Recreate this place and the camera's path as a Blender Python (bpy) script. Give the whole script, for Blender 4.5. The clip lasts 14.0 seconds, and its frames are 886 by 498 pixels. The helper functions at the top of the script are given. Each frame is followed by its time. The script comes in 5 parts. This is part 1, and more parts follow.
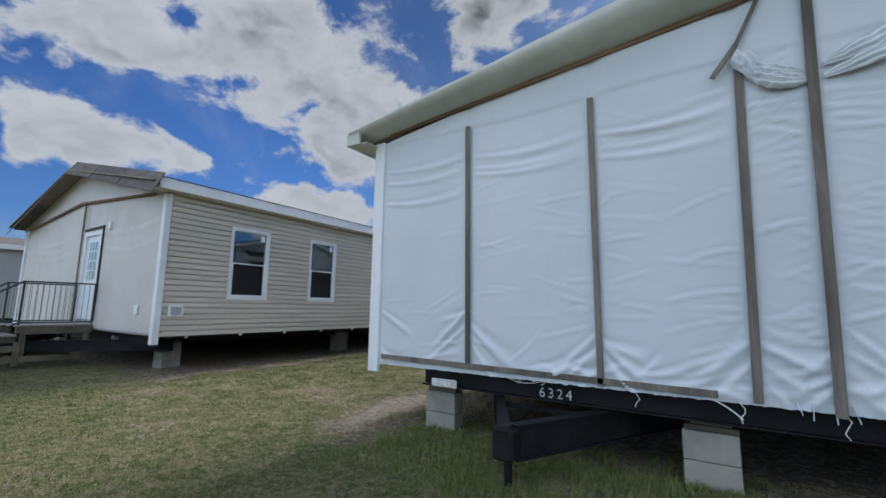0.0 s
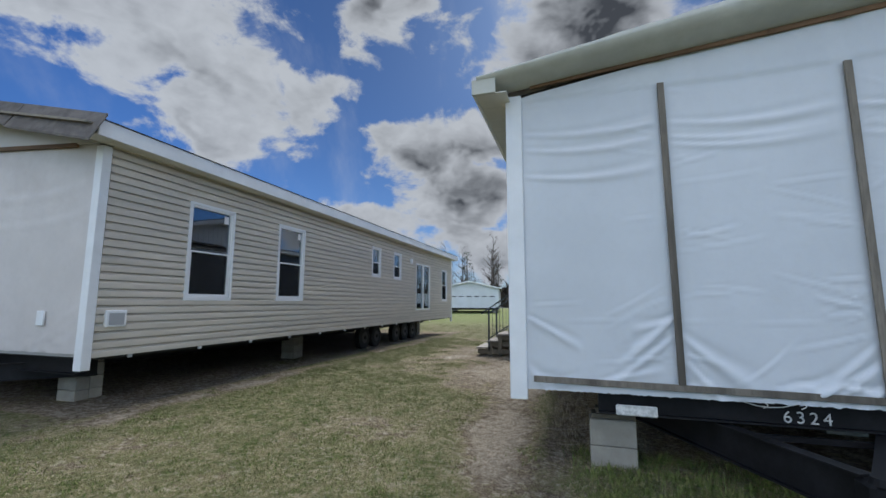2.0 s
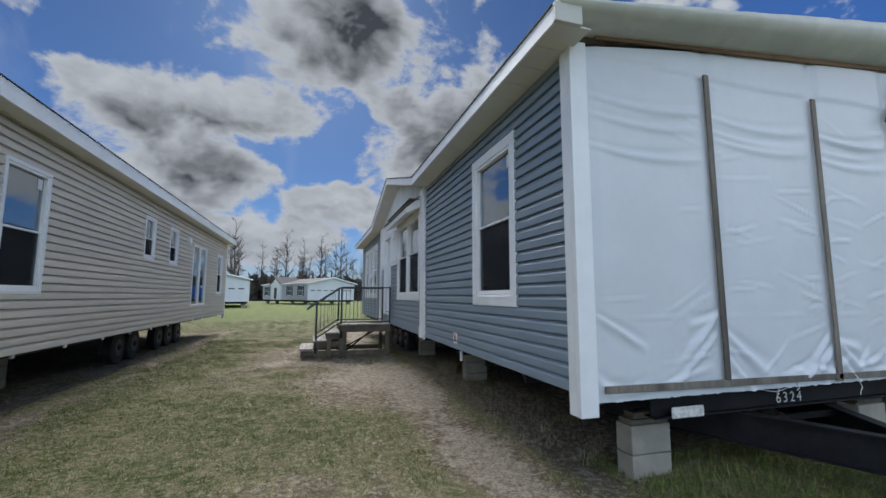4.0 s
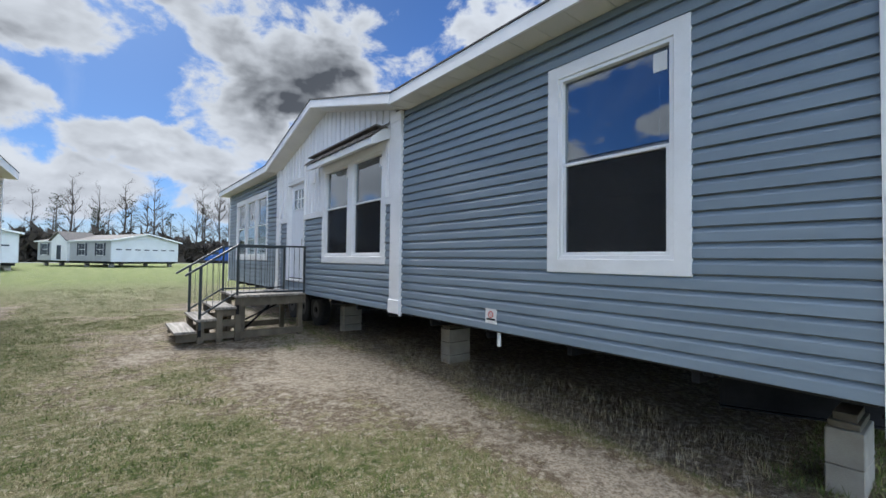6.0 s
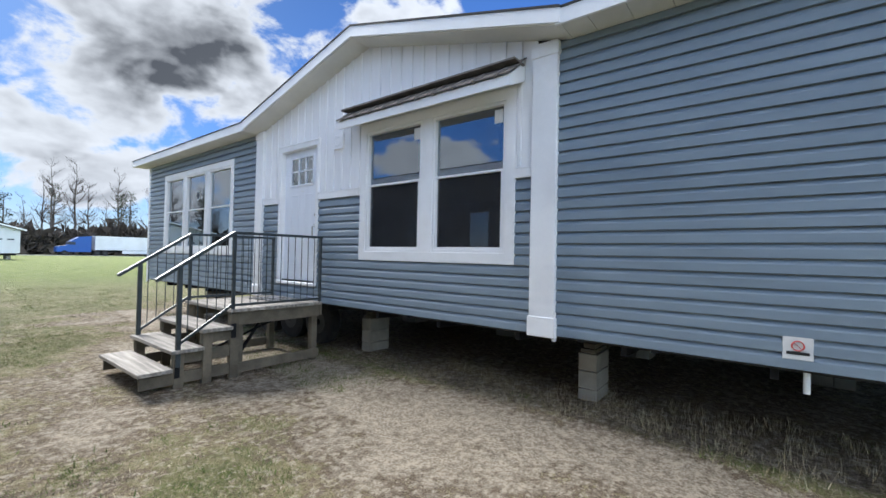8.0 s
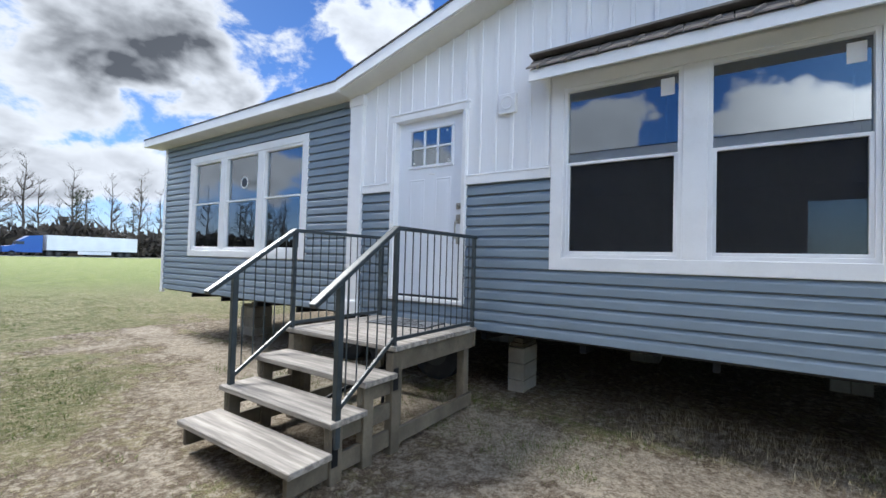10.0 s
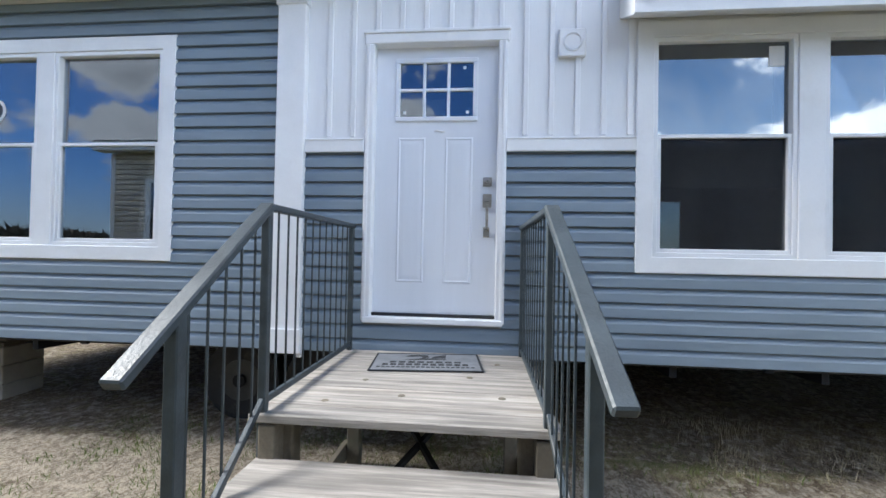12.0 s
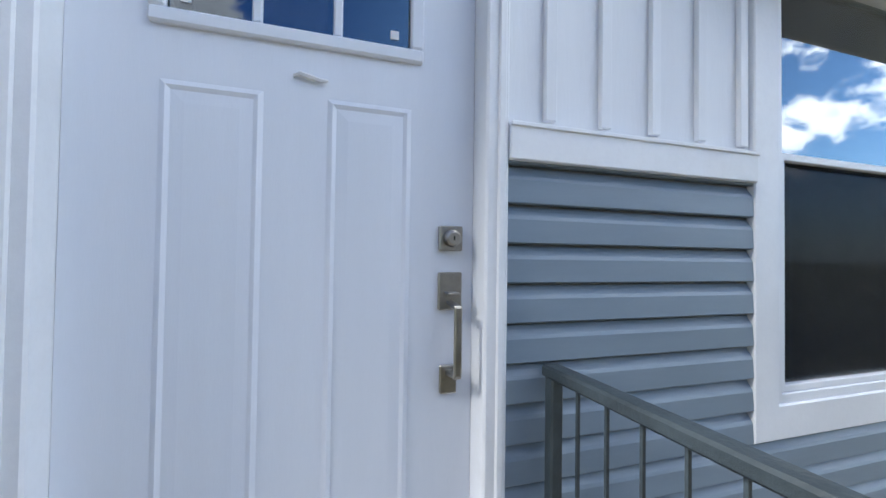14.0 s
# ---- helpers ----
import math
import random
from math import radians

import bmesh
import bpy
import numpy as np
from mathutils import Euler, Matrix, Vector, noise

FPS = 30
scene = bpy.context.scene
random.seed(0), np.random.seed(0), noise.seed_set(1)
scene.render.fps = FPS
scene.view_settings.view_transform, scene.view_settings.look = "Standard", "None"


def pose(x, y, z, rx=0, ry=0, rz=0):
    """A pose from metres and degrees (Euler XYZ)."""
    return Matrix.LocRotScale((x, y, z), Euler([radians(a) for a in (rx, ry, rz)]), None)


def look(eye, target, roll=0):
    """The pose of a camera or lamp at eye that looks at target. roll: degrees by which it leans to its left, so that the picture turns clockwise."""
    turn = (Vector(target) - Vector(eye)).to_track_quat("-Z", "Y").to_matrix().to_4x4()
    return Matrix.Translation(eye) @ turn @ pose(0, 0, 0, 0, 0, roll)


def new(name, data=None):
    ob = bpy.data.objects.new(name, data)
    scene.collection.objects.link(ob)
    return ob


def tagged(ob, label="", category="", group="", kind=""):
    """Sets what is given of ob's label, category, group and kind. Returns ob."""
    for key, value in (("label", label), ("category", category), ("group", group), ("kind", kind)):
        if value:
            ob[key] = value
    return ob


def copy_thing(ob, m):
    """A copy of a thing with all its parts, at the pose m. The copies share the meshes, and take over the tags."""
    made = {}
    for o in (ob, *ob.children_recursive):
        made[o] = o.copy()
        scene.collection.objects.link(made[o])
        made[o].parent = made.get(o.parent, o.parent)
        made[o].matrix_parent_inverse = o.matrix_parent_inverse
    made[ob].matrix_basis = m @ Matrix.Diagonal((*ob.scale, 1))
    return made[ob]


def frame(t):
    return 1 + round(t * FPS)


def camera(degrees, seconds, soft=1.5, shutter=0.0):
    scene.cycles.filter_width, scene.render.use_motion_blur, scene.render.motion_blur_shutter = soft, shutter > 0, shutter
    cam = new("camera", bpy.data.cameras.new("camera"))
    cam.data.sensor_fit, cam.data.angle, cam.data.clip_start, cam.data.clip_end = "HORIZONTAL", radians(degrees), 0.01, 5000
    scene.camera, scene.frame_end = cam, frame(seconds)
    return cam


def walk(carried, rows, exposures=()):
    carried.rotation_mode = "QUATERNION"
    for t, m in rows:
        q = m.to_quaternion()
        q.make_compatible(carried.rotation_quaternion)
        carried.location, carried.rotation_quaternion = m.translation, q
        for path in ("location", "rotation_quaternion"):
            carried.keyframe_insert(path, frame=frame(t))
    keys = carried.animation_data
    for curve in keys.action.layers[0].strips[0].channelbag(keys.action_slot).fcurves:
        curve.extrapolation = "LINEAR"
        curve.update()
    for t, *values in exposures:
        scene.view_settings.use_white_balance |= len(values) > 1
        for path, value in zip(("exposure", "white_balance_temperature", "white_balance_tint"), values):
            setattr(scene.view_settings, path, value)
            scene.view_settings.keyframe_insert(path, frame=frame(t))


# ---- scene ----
# ---- camera and walk ----
cam = camera(93.3, 14.0)
PATH = [
    (0, (3.646, -4.015, 1.388), (2.561, -2.359, 1.666), 0.8),
    (0.5, (2.898, -4.199, 1.375), (1.819, -2.536, 1.642), 0.6),
    (1, (2.159, -4.233, 1.384), (1.147, -2.527, 1.644), 0.4),
    (1.5, (1.377, -4.181, 1.428), (0.551, -2.377, 1.683), 0.2),
    (2, (0.56, -4.042, 1.48), (-0.037, -2.15, 1.734), 0.1),
    (2.5, (-0.116, -3.798, 1.471), (-0.469, -1.846, 1.723), 0.0),
    (3, (-0.729, -3.582, 1.504), (-0.778, -1.598, 1.754), 0.1),
    (3.5, (-1.408, -3.336, 1.506), (-1.123, -1.372, 1.752), 0.2),
    (4, (-1.918, -2.758, 1.491), (-1.339, -0.856, 1.714), 0.1),
    (4.2, (-2.029, -2.586, 1.452), (-1.345, -0.717, 1.654), 0.3),
    (6.3, (-3.199, 0.358, 1.484), (-1.872, 1.853, 1.516), 0.8),
    (6.5, (-3.258, 0.709, 1.49), (-1.869, 2.147, 1.52), 0.8),
    (7, (-3.39, 1.427, 1.458), (-1.89, 2.749, 1.489), 0.9),
    (7.5, (-3.58, 2.191, 1.48), (-2.028, 3.451, 1.514), 1.1),
    (8, (-3.692, 3.045, 1.475), (-2.112, 4.271, 1.508), 1.2),
    (8.5, (-3.763, 3.933, 1.442), (-2.148, 5.112, 1.481), 1.6),
    (9, (-3.801, 4.717, 1.471), (-2.17, 5.873, 1.508), 1.6),
    (9.2, (-3.895, 5.009, 1.47), (-2.257, 6.157, 1.513), 1.6),
    (11.3, (-3.50, 7.577, 1.453), (-1.622, 8.26, 1.487), 1.4),
    (11.5, (-3.486, 7.893, 1.467), (-1.545, 8.375, 1.495), 1.1),
    (12, (-3.057, 8.36, 1.501), (-1.066, 8.548, 1.528), 1.1),
    (12.5, (-2.46, 8.584, 1.443), (-0.468, 8.419, 1.476), 1.0),
    (13, (-1.867, 8.644, 1.459), (0.066, 8.133, 1.506), 0.8),
    (13.5, (-1.479, 8.768, 1.758), (0.421, 8.144, 1.795), 0.8),
    (14, (-1.008, 8.701, 1.995), (0.891, 8.074, 2.034), 0.8),
]
EXPOSURES = ((0.0, 0.86, 6100, 9.3), (4.2, 0.85, 6100, 9.3), (6.3, 1.5, 6060, 9.3), (9.2, 1.75, 6060, 9.3), (11.5, 1.95, 6000, 9), (13.0, 2.0, 6000, 9), (14.0, 1.85, 6000, 9))
# cumulus banks: bearing from +Y towards -X, height above the horizon, half width and half height, in degrees
CLOUDS_AHEAD = ((72, 28, 11, 6), (55, 31, 15, 8), (46, 22, 9, 8), (76, 17, 8, 3), (25, 38, 9, 5), (50, 13, 9, 3), (67, 17, 2.5, 2), (36, 27, 4, 3), (21, 20, 9, 4), (13, 15, 8, 6),
                (-2, 33, 13, 10), (8, 7, 14, 4), (-19, 22, 15, 9), (-45, 29, 7, 6), (-5, 11, 10, 3), (-15, 8, 14, 4), (-35, 10, 8, 4), (30, 9, 9, 3), (62, 7, 14, 3), (-60, 14, 9, 5), (-25, 45, 14, 6), (8, 21, 11, 5), (-10, 42, 15, 6))
CLOUDS_BEHIND = ((100, 14, 11, 4), (126, 33, 9, 4), (138, 12, 13, 4), (150, 30, 10, 6), (165, 16, 12, 6), (-165, 36, 13, 8), (-132, 20, 15, 8), (-100, 32, 14, 8), (-78, 46, 13, 8),
                 (112, 46, 14, 8), (60, 58, 16, 8), (150, 58, 22, 10), (-150, 62, 22, 10), (-30, 65, 20, 8), (-110, 12, 14, 4))
DARK_BELLIES = ((-3, 34, 13, 9), (-20, 22, 14, 8), (-12, 29, 10, 7), (15, 18, 8, 4))
walk(cam, [(t, look(e, g, r)) for t, e, g, r in PATH], EXPOSURES)

# ---- world, sun ----
SUN_EL, SUN_YAW = 38.0, 2.0
world = bpy.data.worlds.new("sky")
scene.world = world
world.use_nodes = True


class Net:
    """Short ways to add nodes and links."""

    def __init__(self, tree):
        self.t = tree
        tree.nodes.clear()

    def n(self, kind, ins=None, **props):
        nd = self.t.nodes.new(kind)
        for k, v in props.items():
            setattr(nd, k, v)
        for k, v in (ins or {}).items():
            if isinstance(v, bpy.types.NodeSocket):
                self.t.links.new(v, nd.inputs[k])
            else:
                nd.inputs[k].default_value = v
        return nd

    def m(self, op, a, b=0.0, c=0.0):
        return self.n("ShaderNodeMath", {0: a, 1: b, 2: c}, operation=op).outputs[0]

    def v(self, op, a, b=(0, 0, 0), out=0):
        return self.n("ShaderNodeVectorMath", {0: a, 1: b}, operation=op).outputs[out]

    def mix(self, f, a, b, mode="MIX"):
        return self.n("ShaderNodeMix", {0: f, 6: a, 7: b}, data_type="RGBA", blend_type=mode).outputs[2]

    def step(self, x, lo, hi, a=0.0, b=1.0):
        return self.n("ShaderNodeMapRange", {0: x, 1: lo, 2: hi, 3: a, 4: b}, interpolation_type="SMOOTHSTEP").outputs[0]

    def noise(self, vec, scale, detail=4.0, rough=0.55, dist=0.0):
        return self.n("ShaderNodeTexNoise", {"Vector": vec, "Scale": scale, "Detail": detail, "Roughness": rough, "Distortion": dist})


def build_sky():
    w = Net(world.node_tree)
    co = w.n("ShaderNodeTexCoord").outputs["Generated"]
    sky = w.n("ShaderNodeTexSky", sky_type="NISHITA", sun_disc=False, sun_elevation=radians(SUN_EL),
              sun_rotation=radians(-SUN_YAW), altitude=0, air_density=1.0, dust_density=0.4, ozone_density=1.6)
    xyz = w.n("ShaderNodeSeparateXYZ", {0: co})
    sunv = Vector((-math.sin(radians(SUN_YAW)) * math.cos(radians(SUN_EL)), math.cos(radians(SUN_YAW)) * math.cos(radians(SUN_EL)), math.sin(radians(SUN_EL))))

    def banks(p, places):
        """Depth inside the nearest of the banks, 1 at its middle and 0 at its outline."""
        q = w.n("ShaderNodeSeparateXYZ", {0: p})
        bearing = w.m("DEGREES", w.m("ARCTAN2", w.m("MULTIPLY", q.outputs[0], -1.0), q.outputs[1]))
        height = w.m("DEGREES", w.m("ARCSINE", q.outputs[2]))
        at = w.n("ShaderNodeCombineXYZ", {0: bearing, 1: height, 2: 0.0}).outputs[0]
        total = None
        for cx, cy, rx, ry in places:
            d = w.v("LENGTH", w.v("DIVIDE", w.v("SUBTRACT", at, (cx, cy, 0)), (rx, ry, 1)), out=1)
            b = w.m("SUBTRACT", 1.0, d)
            total = b if total is None else w.m("SMOOTH_MAX", total, b, 0.12)
        return w.m("MAXIMUM", total, -0.55)

    def cumulus(p):
        """How deep the cumulus is in a direction: banks with a warped outline, broken up by billows."""
        warp = w.noise(p, 4.0, 3.0).outputs["Color"]
        pos = w.v("NORMALIZE", w.v("ADD", p, w.v("MULTIPLY", w.v("SUBTRACT", warp, (0.5, 0.5, 0.5)), (0.22, 0.22, 0.12))))
        mass = w.m("MULTIPLY", banks(pos, CLOUDS_AHEAD + CLOUDS_BEHIND), 0.9)
        at = w.v("MULTIPLY", p, (1.0, 1.0, 1.5))
        return [w.m("ADD", mass, w.m("MULTIPLY", w.m("SUBTRACT", w.noise(at, 8.0, d, 0.57, 0.2).outputs[0], 0.455), 2.9)) for d in (11.0, 3.0)]

    near_sun = w.step(w.v("DOT_PRODUCT", co, tuple(sunv), out=1), 0.55, 0.97)
    field, soft = cumulus(co)
    _, ahead = cumulus(w.v("NORMALIZE", w.v("ADD", co, tuple(sunv * 0.07))))
    dens = w.step(field, -0.02, 0.36)
    # thin veil
    n3 = w.noise(w.v("MULTIPLY", co, (3.0, 1.2, 1.0)), 1.8, 8.0, 0.6).outputs[0]
    veil = w.m("MULTIPLY", w.step(n3, 0.5, 0.76), 0.32)
    # a cloud is grey where it is deep, and where more cloud lies between it and the sun
    belly = w.step(banks(co, DARK_BELLIES), -0.5, 0.45)
    relief = w.step(w.m("SUBTRACT", ahead, soft), -0.25, 0.45)
    deep = w.step(w.m("ADD", w.m("MULTIPLY", field, 0.35), w.m("MULTIPLY", soft, 0.65)), 0.08, 1.25)
    core = w.m("MULTIPLY", deep, w.m("ADD", w.m("MULTIPLY", relief, 0.95), w.m("MULTIPLY", belly, 0.80)))
    lumps = w.noise(w.v("MULTIPLY", co, (1.0, 1.0, 1.6)), 13.0, 6.0, 0.55, 0.3).outputs[0]
    core = w.m("ADD", core, w.m("MULTIPLY", w.m("MULTIPLY", w.m("SUBTRACT", lumps, 0.46), 1.3), w.step(soft, 0.1, 0.7)))
    core = w.m("MINIMUM", w.m("MAXIMUM", w.m("MULTIPLY", w.m("ADD", core, w.m("MULTIPLY", deep, 0.28)), 0.68), 0.0), 1.0)
    away = w.step(w.v("DOT_PRODUCT", co, (sunv.x, sunv.y, 0.0), out=1), 0.08, -0.25)
    # clouds away from the sun are lit in full and brighter
    bright = w.mix(away, w.mix(near_sun, (4.6, 4.75, 5.0, 1), (4.3, 4.4, 4.55, 1)), (22.5, 22.3, 22.0, 1))
    grey = w.mix(away, w.mix(near_sun, (1.7, 1.82, 2.02, 1), (0.5, 0.54, 0.62, 1)), (14.0, 14.0, 14.0, 1))
    cloud = w.mix(core, bright, grey)
    low = w.step(xyz.outputs[2], 0.0, 0.16)
    blue = w.mix(1.0, sky.outputs[0], w.mix(near_sun, (0.30, 0.48, 0.80, 1), (0.22, 0.32, 0.48, 1)), "MULTIPLY")
    blue = w.mix(away, blue, w.mix(1.0, blue, (4.2, 3.1, 2.1, 1), "MULTIPLY"))
    col = w.mix(veil, blue, w.mix(away, (4.6, 4.8, 5.2, 1), (15.0, 15.2, 15.5, 1)))
    col = w.mix(dens, col, cloud)
    haze = w.mix(0.5, col, (3.6, 3.8, 4.2, 1))
    col = w.mix(low, haze, col)
    bg = w.n("ShaderNodeBackground", {0: col, 1: 0.063})
    w.t.links.new(bg.outputs[0], w.n("ShaderNodeOutputWorld").inputs[0])


build_sky()
sun = new("sun", bpy.data.lights.new("sun", "SUN"))
sun.data.energy, sun.data.angle, sun.data.color = 2.5, radians(20), (1.0, 0.95, 0.87)
sun.location = (0, 0, 30)
sun.rotation_euler = Euler((radians(90 - SUN_EL), 0, radians(180 + SUN_YAW)))

# ---- materials ----


def material(name, base, rough=0.6, metal=0.0, vary=0.18, scale=6.0, grain=60.0, bump=0.15, stretch=(1, 1, 1), tint=None, spec=0.5, rnd=0.0, depth=0.01, dirt=None):
    """A painted, wooden or mineral surface: two scales of colour change, roughness change and fine relief."""
    ma = bpy.data.materials.new(name)
    ma.use_nodes = True
    w = Net(ma.node_tree)
    co = w.v("MULTIPLY", w.n("ShaderNodeTexCoord").outputs["Object"], stretch)
    info = w.n("ShaderNodeObjectInfo").outputs["Random"]
    co = w.v("ADD", co, w.n("ShaderNodeCombineXYZ", {0: w.m("MULTIPLY", info, 37.0), 1: w.m("MULTIPLY", info, 19.0), 2: 0.0}).outputs[0])
    big = w.noise(co, scale, 5.0, 0.6).outputs[0]
    fine = w.noise(co, grain, 4.0, 0.65).outputs[0]
    lo = tuple(c * (1 - vary) for c in base) + (1,)
    hi = tuple(min(1, c * (1 + vary)) for c in (tint or base)) + (1,)
    col = w.mix(w.step(big, 0.3, 0.7), lo, hi)
    col = w.mix(w.m("MULTIPLY", w.step(fine, 0.4, 0.75), 0.6 * min(1, vary * 2)), col, tuple(c * 0.62 for c in base) + (1,))
    if dirt:
        blot = w.step(w.noise(co, scale * 0.45, 8.0, 0.7).outputs[0], 0.54, 0.72)
        col = w.mix(w.m("MULTIPLY", blot, dirt[3]), col, tuple(dirt[:3]) + (1,))
    if rnd:
        hsv = w.n("ShaderNodeHueSaturation", {"Value": w.m("ADD", 1 - rnd, w.m("MULTIPLY", info, 2 * rnd)), "Color": col})
        col = hsv.outputs[0]
    p = w.n("ShaderNodeBsdfPrincipled", {"Base Color": col, "Metallic": metal, "Specular IOR Level": spec,
            "Roughness": w.m("ADD", rough - 0.08, w.m("MULTIPLY", big, 0.16))})
    if bump:
        h = w.m("ADD", w.m("MULTIPLY", big, 0.5), fine)
        p.inputs["Normal"].default_value = (0, 0, 0)
        w.t.links.new(w.n("ShaderNodeBump", {"Strength": bump, "Distance": depth, "Height": h}).outputs[0], p.inputs["Normal"])
    w.t.links.new(p.outputs[0], w.n("ShaderNodeOutputMaterial").inputs[0])
    return ma


def glazing(name, gloss, tint, rough=0.0, wave=0.0, rim=1.2):
    """A pane: part mirror, part tinted see-through."""
    ma = bpy.data.materials.new(name)
    ma.use_nodes = True
    w = Net(ma.node_tree)
    g = w.n("ShaderNodeBsdfGlossy", {"Color": (0.9, 0.95, 1.0, 1), "Roughness": rough})
    if wave:
        co = w.n("ShaderNodeTexCoord").outputs["Object"]
        w.t.links.new(w.n("ShaderNodeBump", {"Strength": wave, "Distance": 0.02, "Height": w.noise(co, 2.2, 1.0).outputs[0]}).outputs[0], g.inputs["Normal"])
    t = w.n("ShaderNodeBsdfTransparent", {"Color": tint + (1,)})
    fr = w.n("ShaderNodeFresnel", {"IOR": 1.5}).outputs[0]
    f = w.m("MINIMUM", w.m("ADD", gloss, w.m("MULTIPLY", fr, rim)), 0.95)
    mx = w.n("ShaderNodeMixShader", {0: f, 1: t.outputs[0], 2: g.outputs[0]})
    w.t.links.new(mx.outputs[0], w.n("ShaderNodeOutputMaterial").inputs[0])
    return ma


M_BLUE = material("blue_grey_vinyl", (0.198, 0.25, 0.305), 0.42, vary=0.07, scale=1.2, grain=90, bump=0.12, stretch=(1, 1, 6), rnd=0.035, dirt=(0.30, 0.28, 0.25, 0.12))
M_BEIGE = material("beige_vinyl", (0.585, 0.535, 0.46), 0.45, vary=0.07, scale=1.0, grain=90, bump=0.12, stretch=(1, 1, 6), rnd=0.04, dirt=(0.3, 0.25, 0.2, 0.15))
M_GREYV = material("grey_vinyl", (0.42, 0.43, 0.45), 0.45, vary=0.08, scale=1.0, grain=60, bump=0.1)
M_WHITE = material("white_trim", (0.80, 0.81, 0.83), 0.4, vary=0.05, scale=2.0, grain=70, bump=0.06, dirt=(0.5, 0.47, 0.42, 0.2))
M_BOARD = material("white_board_and_batten", (0.80, 0.81, 0.83), 0.42, vary=0.04, scale=1.5, grain=60, bump=0.08, stretch=(1, 1, 0.15), dirt=(0.6, 0.58, 0.55, 0.15))
M_DOOR = material("white_door_paint", (0.76, 0.79, 0.85), 0.33, vary=0.03, scale=1.5, grain=120, bump=0.05, stretch=(3, 3, 0.3))
M_SOFFIT = material("white_soffit", (0.68, 0.67, 0.63), 0.55, vary=0.06, scale=1.5, grain=40, bump=0.1)
M_WRAP = material("white_house_wrap", (0.635, 0.66, 0.70), 0.4, vary=0.05, scale=0.9, grain=14, bump=0.1, depth=0.006, dirt=(0.55, 0.52, 0.46, 0.22))
M_WRAPB = material("cream_house_wrap", (0.62, 0.58, 0.56), 0.5, vary=0.07, scale=0.9, grain=12, bump=0.15, depth=0.01, dirt=(0.42, 0.36, 0.32, 0.3))
M_RAKE = material("dirty_rake_tarp", (0.56, 0.56, 0.50), 0.45, vary=0.1, scale=2.0, grain=9, bump=0.22, depth=0.012, dirt=(0.36, 0.35, 0.28, 0.4))
M_BATTEN = material("weathered_lath", (0.165, 0.145, 0.12), 0.85, vary=0.5, scale=5, grain=45, bump=0.4, stretch=(1, 1, 0.12), rnd=0.1)
M_UNDER = material("brown_board_underside", (0.27, 0.235, 0.19), 0.85, vary=0.15, scale=2, grain=30, bump=0.2)
M_LATHX = material("brown_rake_lath", (0.20, 0.115, 0.065), 0.85, vary=0.3, scale=5, grain=45, bump=0.4, stretch=(0.12, 1, 1), rnd=0.1)
M_DECK = material("weathered_deck_board", (0.30, 0.275, 0.245), 0.85, vary=0.42, scale=6, grain=30, bump=0.8, stretch=(4.0, 0.22, 4.0), rnd=0.09, depth=0.006, dirt=(0.25, 0.2, 0.15, 0.35))
M_TIMBER = material("damp_treated_timber", (0.135, 0.115, 0.085), 0.85, vary=0.3, scale=4, grain=40, bump=0.4, rnd=0.12, dirt=(0.09, 0.10, 0.06, 0.5))
M_RAIL = material("dark_rail_paint", (0.032, 0.043, 0.05), 0.42, vary=0.25, scale=9, grain=80, bump=0.2, dirt=(0.14, 0.13, 0.11, 0.22))
M_STEEL = material("black_chassis_steel", (0.012, 0.012, 0.014), 0.6, spec=0.2, vary=0.4, scale=5, grain=30, bump=0.2, dirt=(0.05, 0.03, 0.02, 0.12))
M_CEMENT = material("concrete_block", (0.35, 0.325, 0.28), 0.9, vary=0.14, scale=4, grain=110, bump=0.5, rnd=0.06, dirt=(0.24, 0.22, 0.17, 0.45))
M_SHINGLE = material("brown_grey_shingle", (0.14, 0.125, 0.115), 0.9, vary=0.3, scale=6, grain=70, bump=0.6, rnd=0.12)
M_INSIDE = material("interior_plaster", (0.38, 0.37, 0.36), 0.8, vary=0.05, scale=1, grain=30, bump=0.05)
M_NICKEL = material("brushed_nickel", (0.40, 0.38, 0.345), 0.32, metal=1.0, vary=0.1, scale=20, grain=150, bump=0.05)
M_DARK = material("black_gap", (0.02, 0.02, 0.02), 0.7, vary=0.2, bump=0.1)
M_RUBBER = material("tyre_rubber", (0.02, 0.02, 0.021), 0.8, vary=0.25, scale=6, grain=40, bump=0.3, dirt=(0.12, 0.1, 0.08, 0.4))
M_RIM = material("dull_wheel_rim", (0.035, 0.034, 0.033), 0.5, vary=0.2, scale=8, bump=0.1)
M_MATG = material("grey_carpet_mat", (0.16, 0.17, 0.185), 0.95, vary=0.15, scale=10, grain=250, bump=0.5, depth=0.004)
M_MATD = material("dark_mat_print", (0.022, 0.024, 0.028), 0.95, vary=0.2, scale=10, grain=250, bump=0.5, depth=0.004)
M_STENCIL = material("worn_white_stencil", (0.62, 0.62, 0.6), 0.7, vary=0.25, scale=25, grain=90, bump=0.1)
M_LABEL = material("white_sticker", (0.72, 0.72, 0.72), 0.4, vary=0.05, bump=0.0)
M_RED = material("red_print", (0.5, 0.06, 0.05), 0.5, vary=0.1, bump=0.0)
M_SHUTTER = material("dark_shutter", (0.03, 0.04, 0.06), 0.6, vary=0.2)
M_BLUEP = material("blue_truck_paint", (0.02, 0.09, 0.36), 0.3, vary=0.1, bump=0.0)
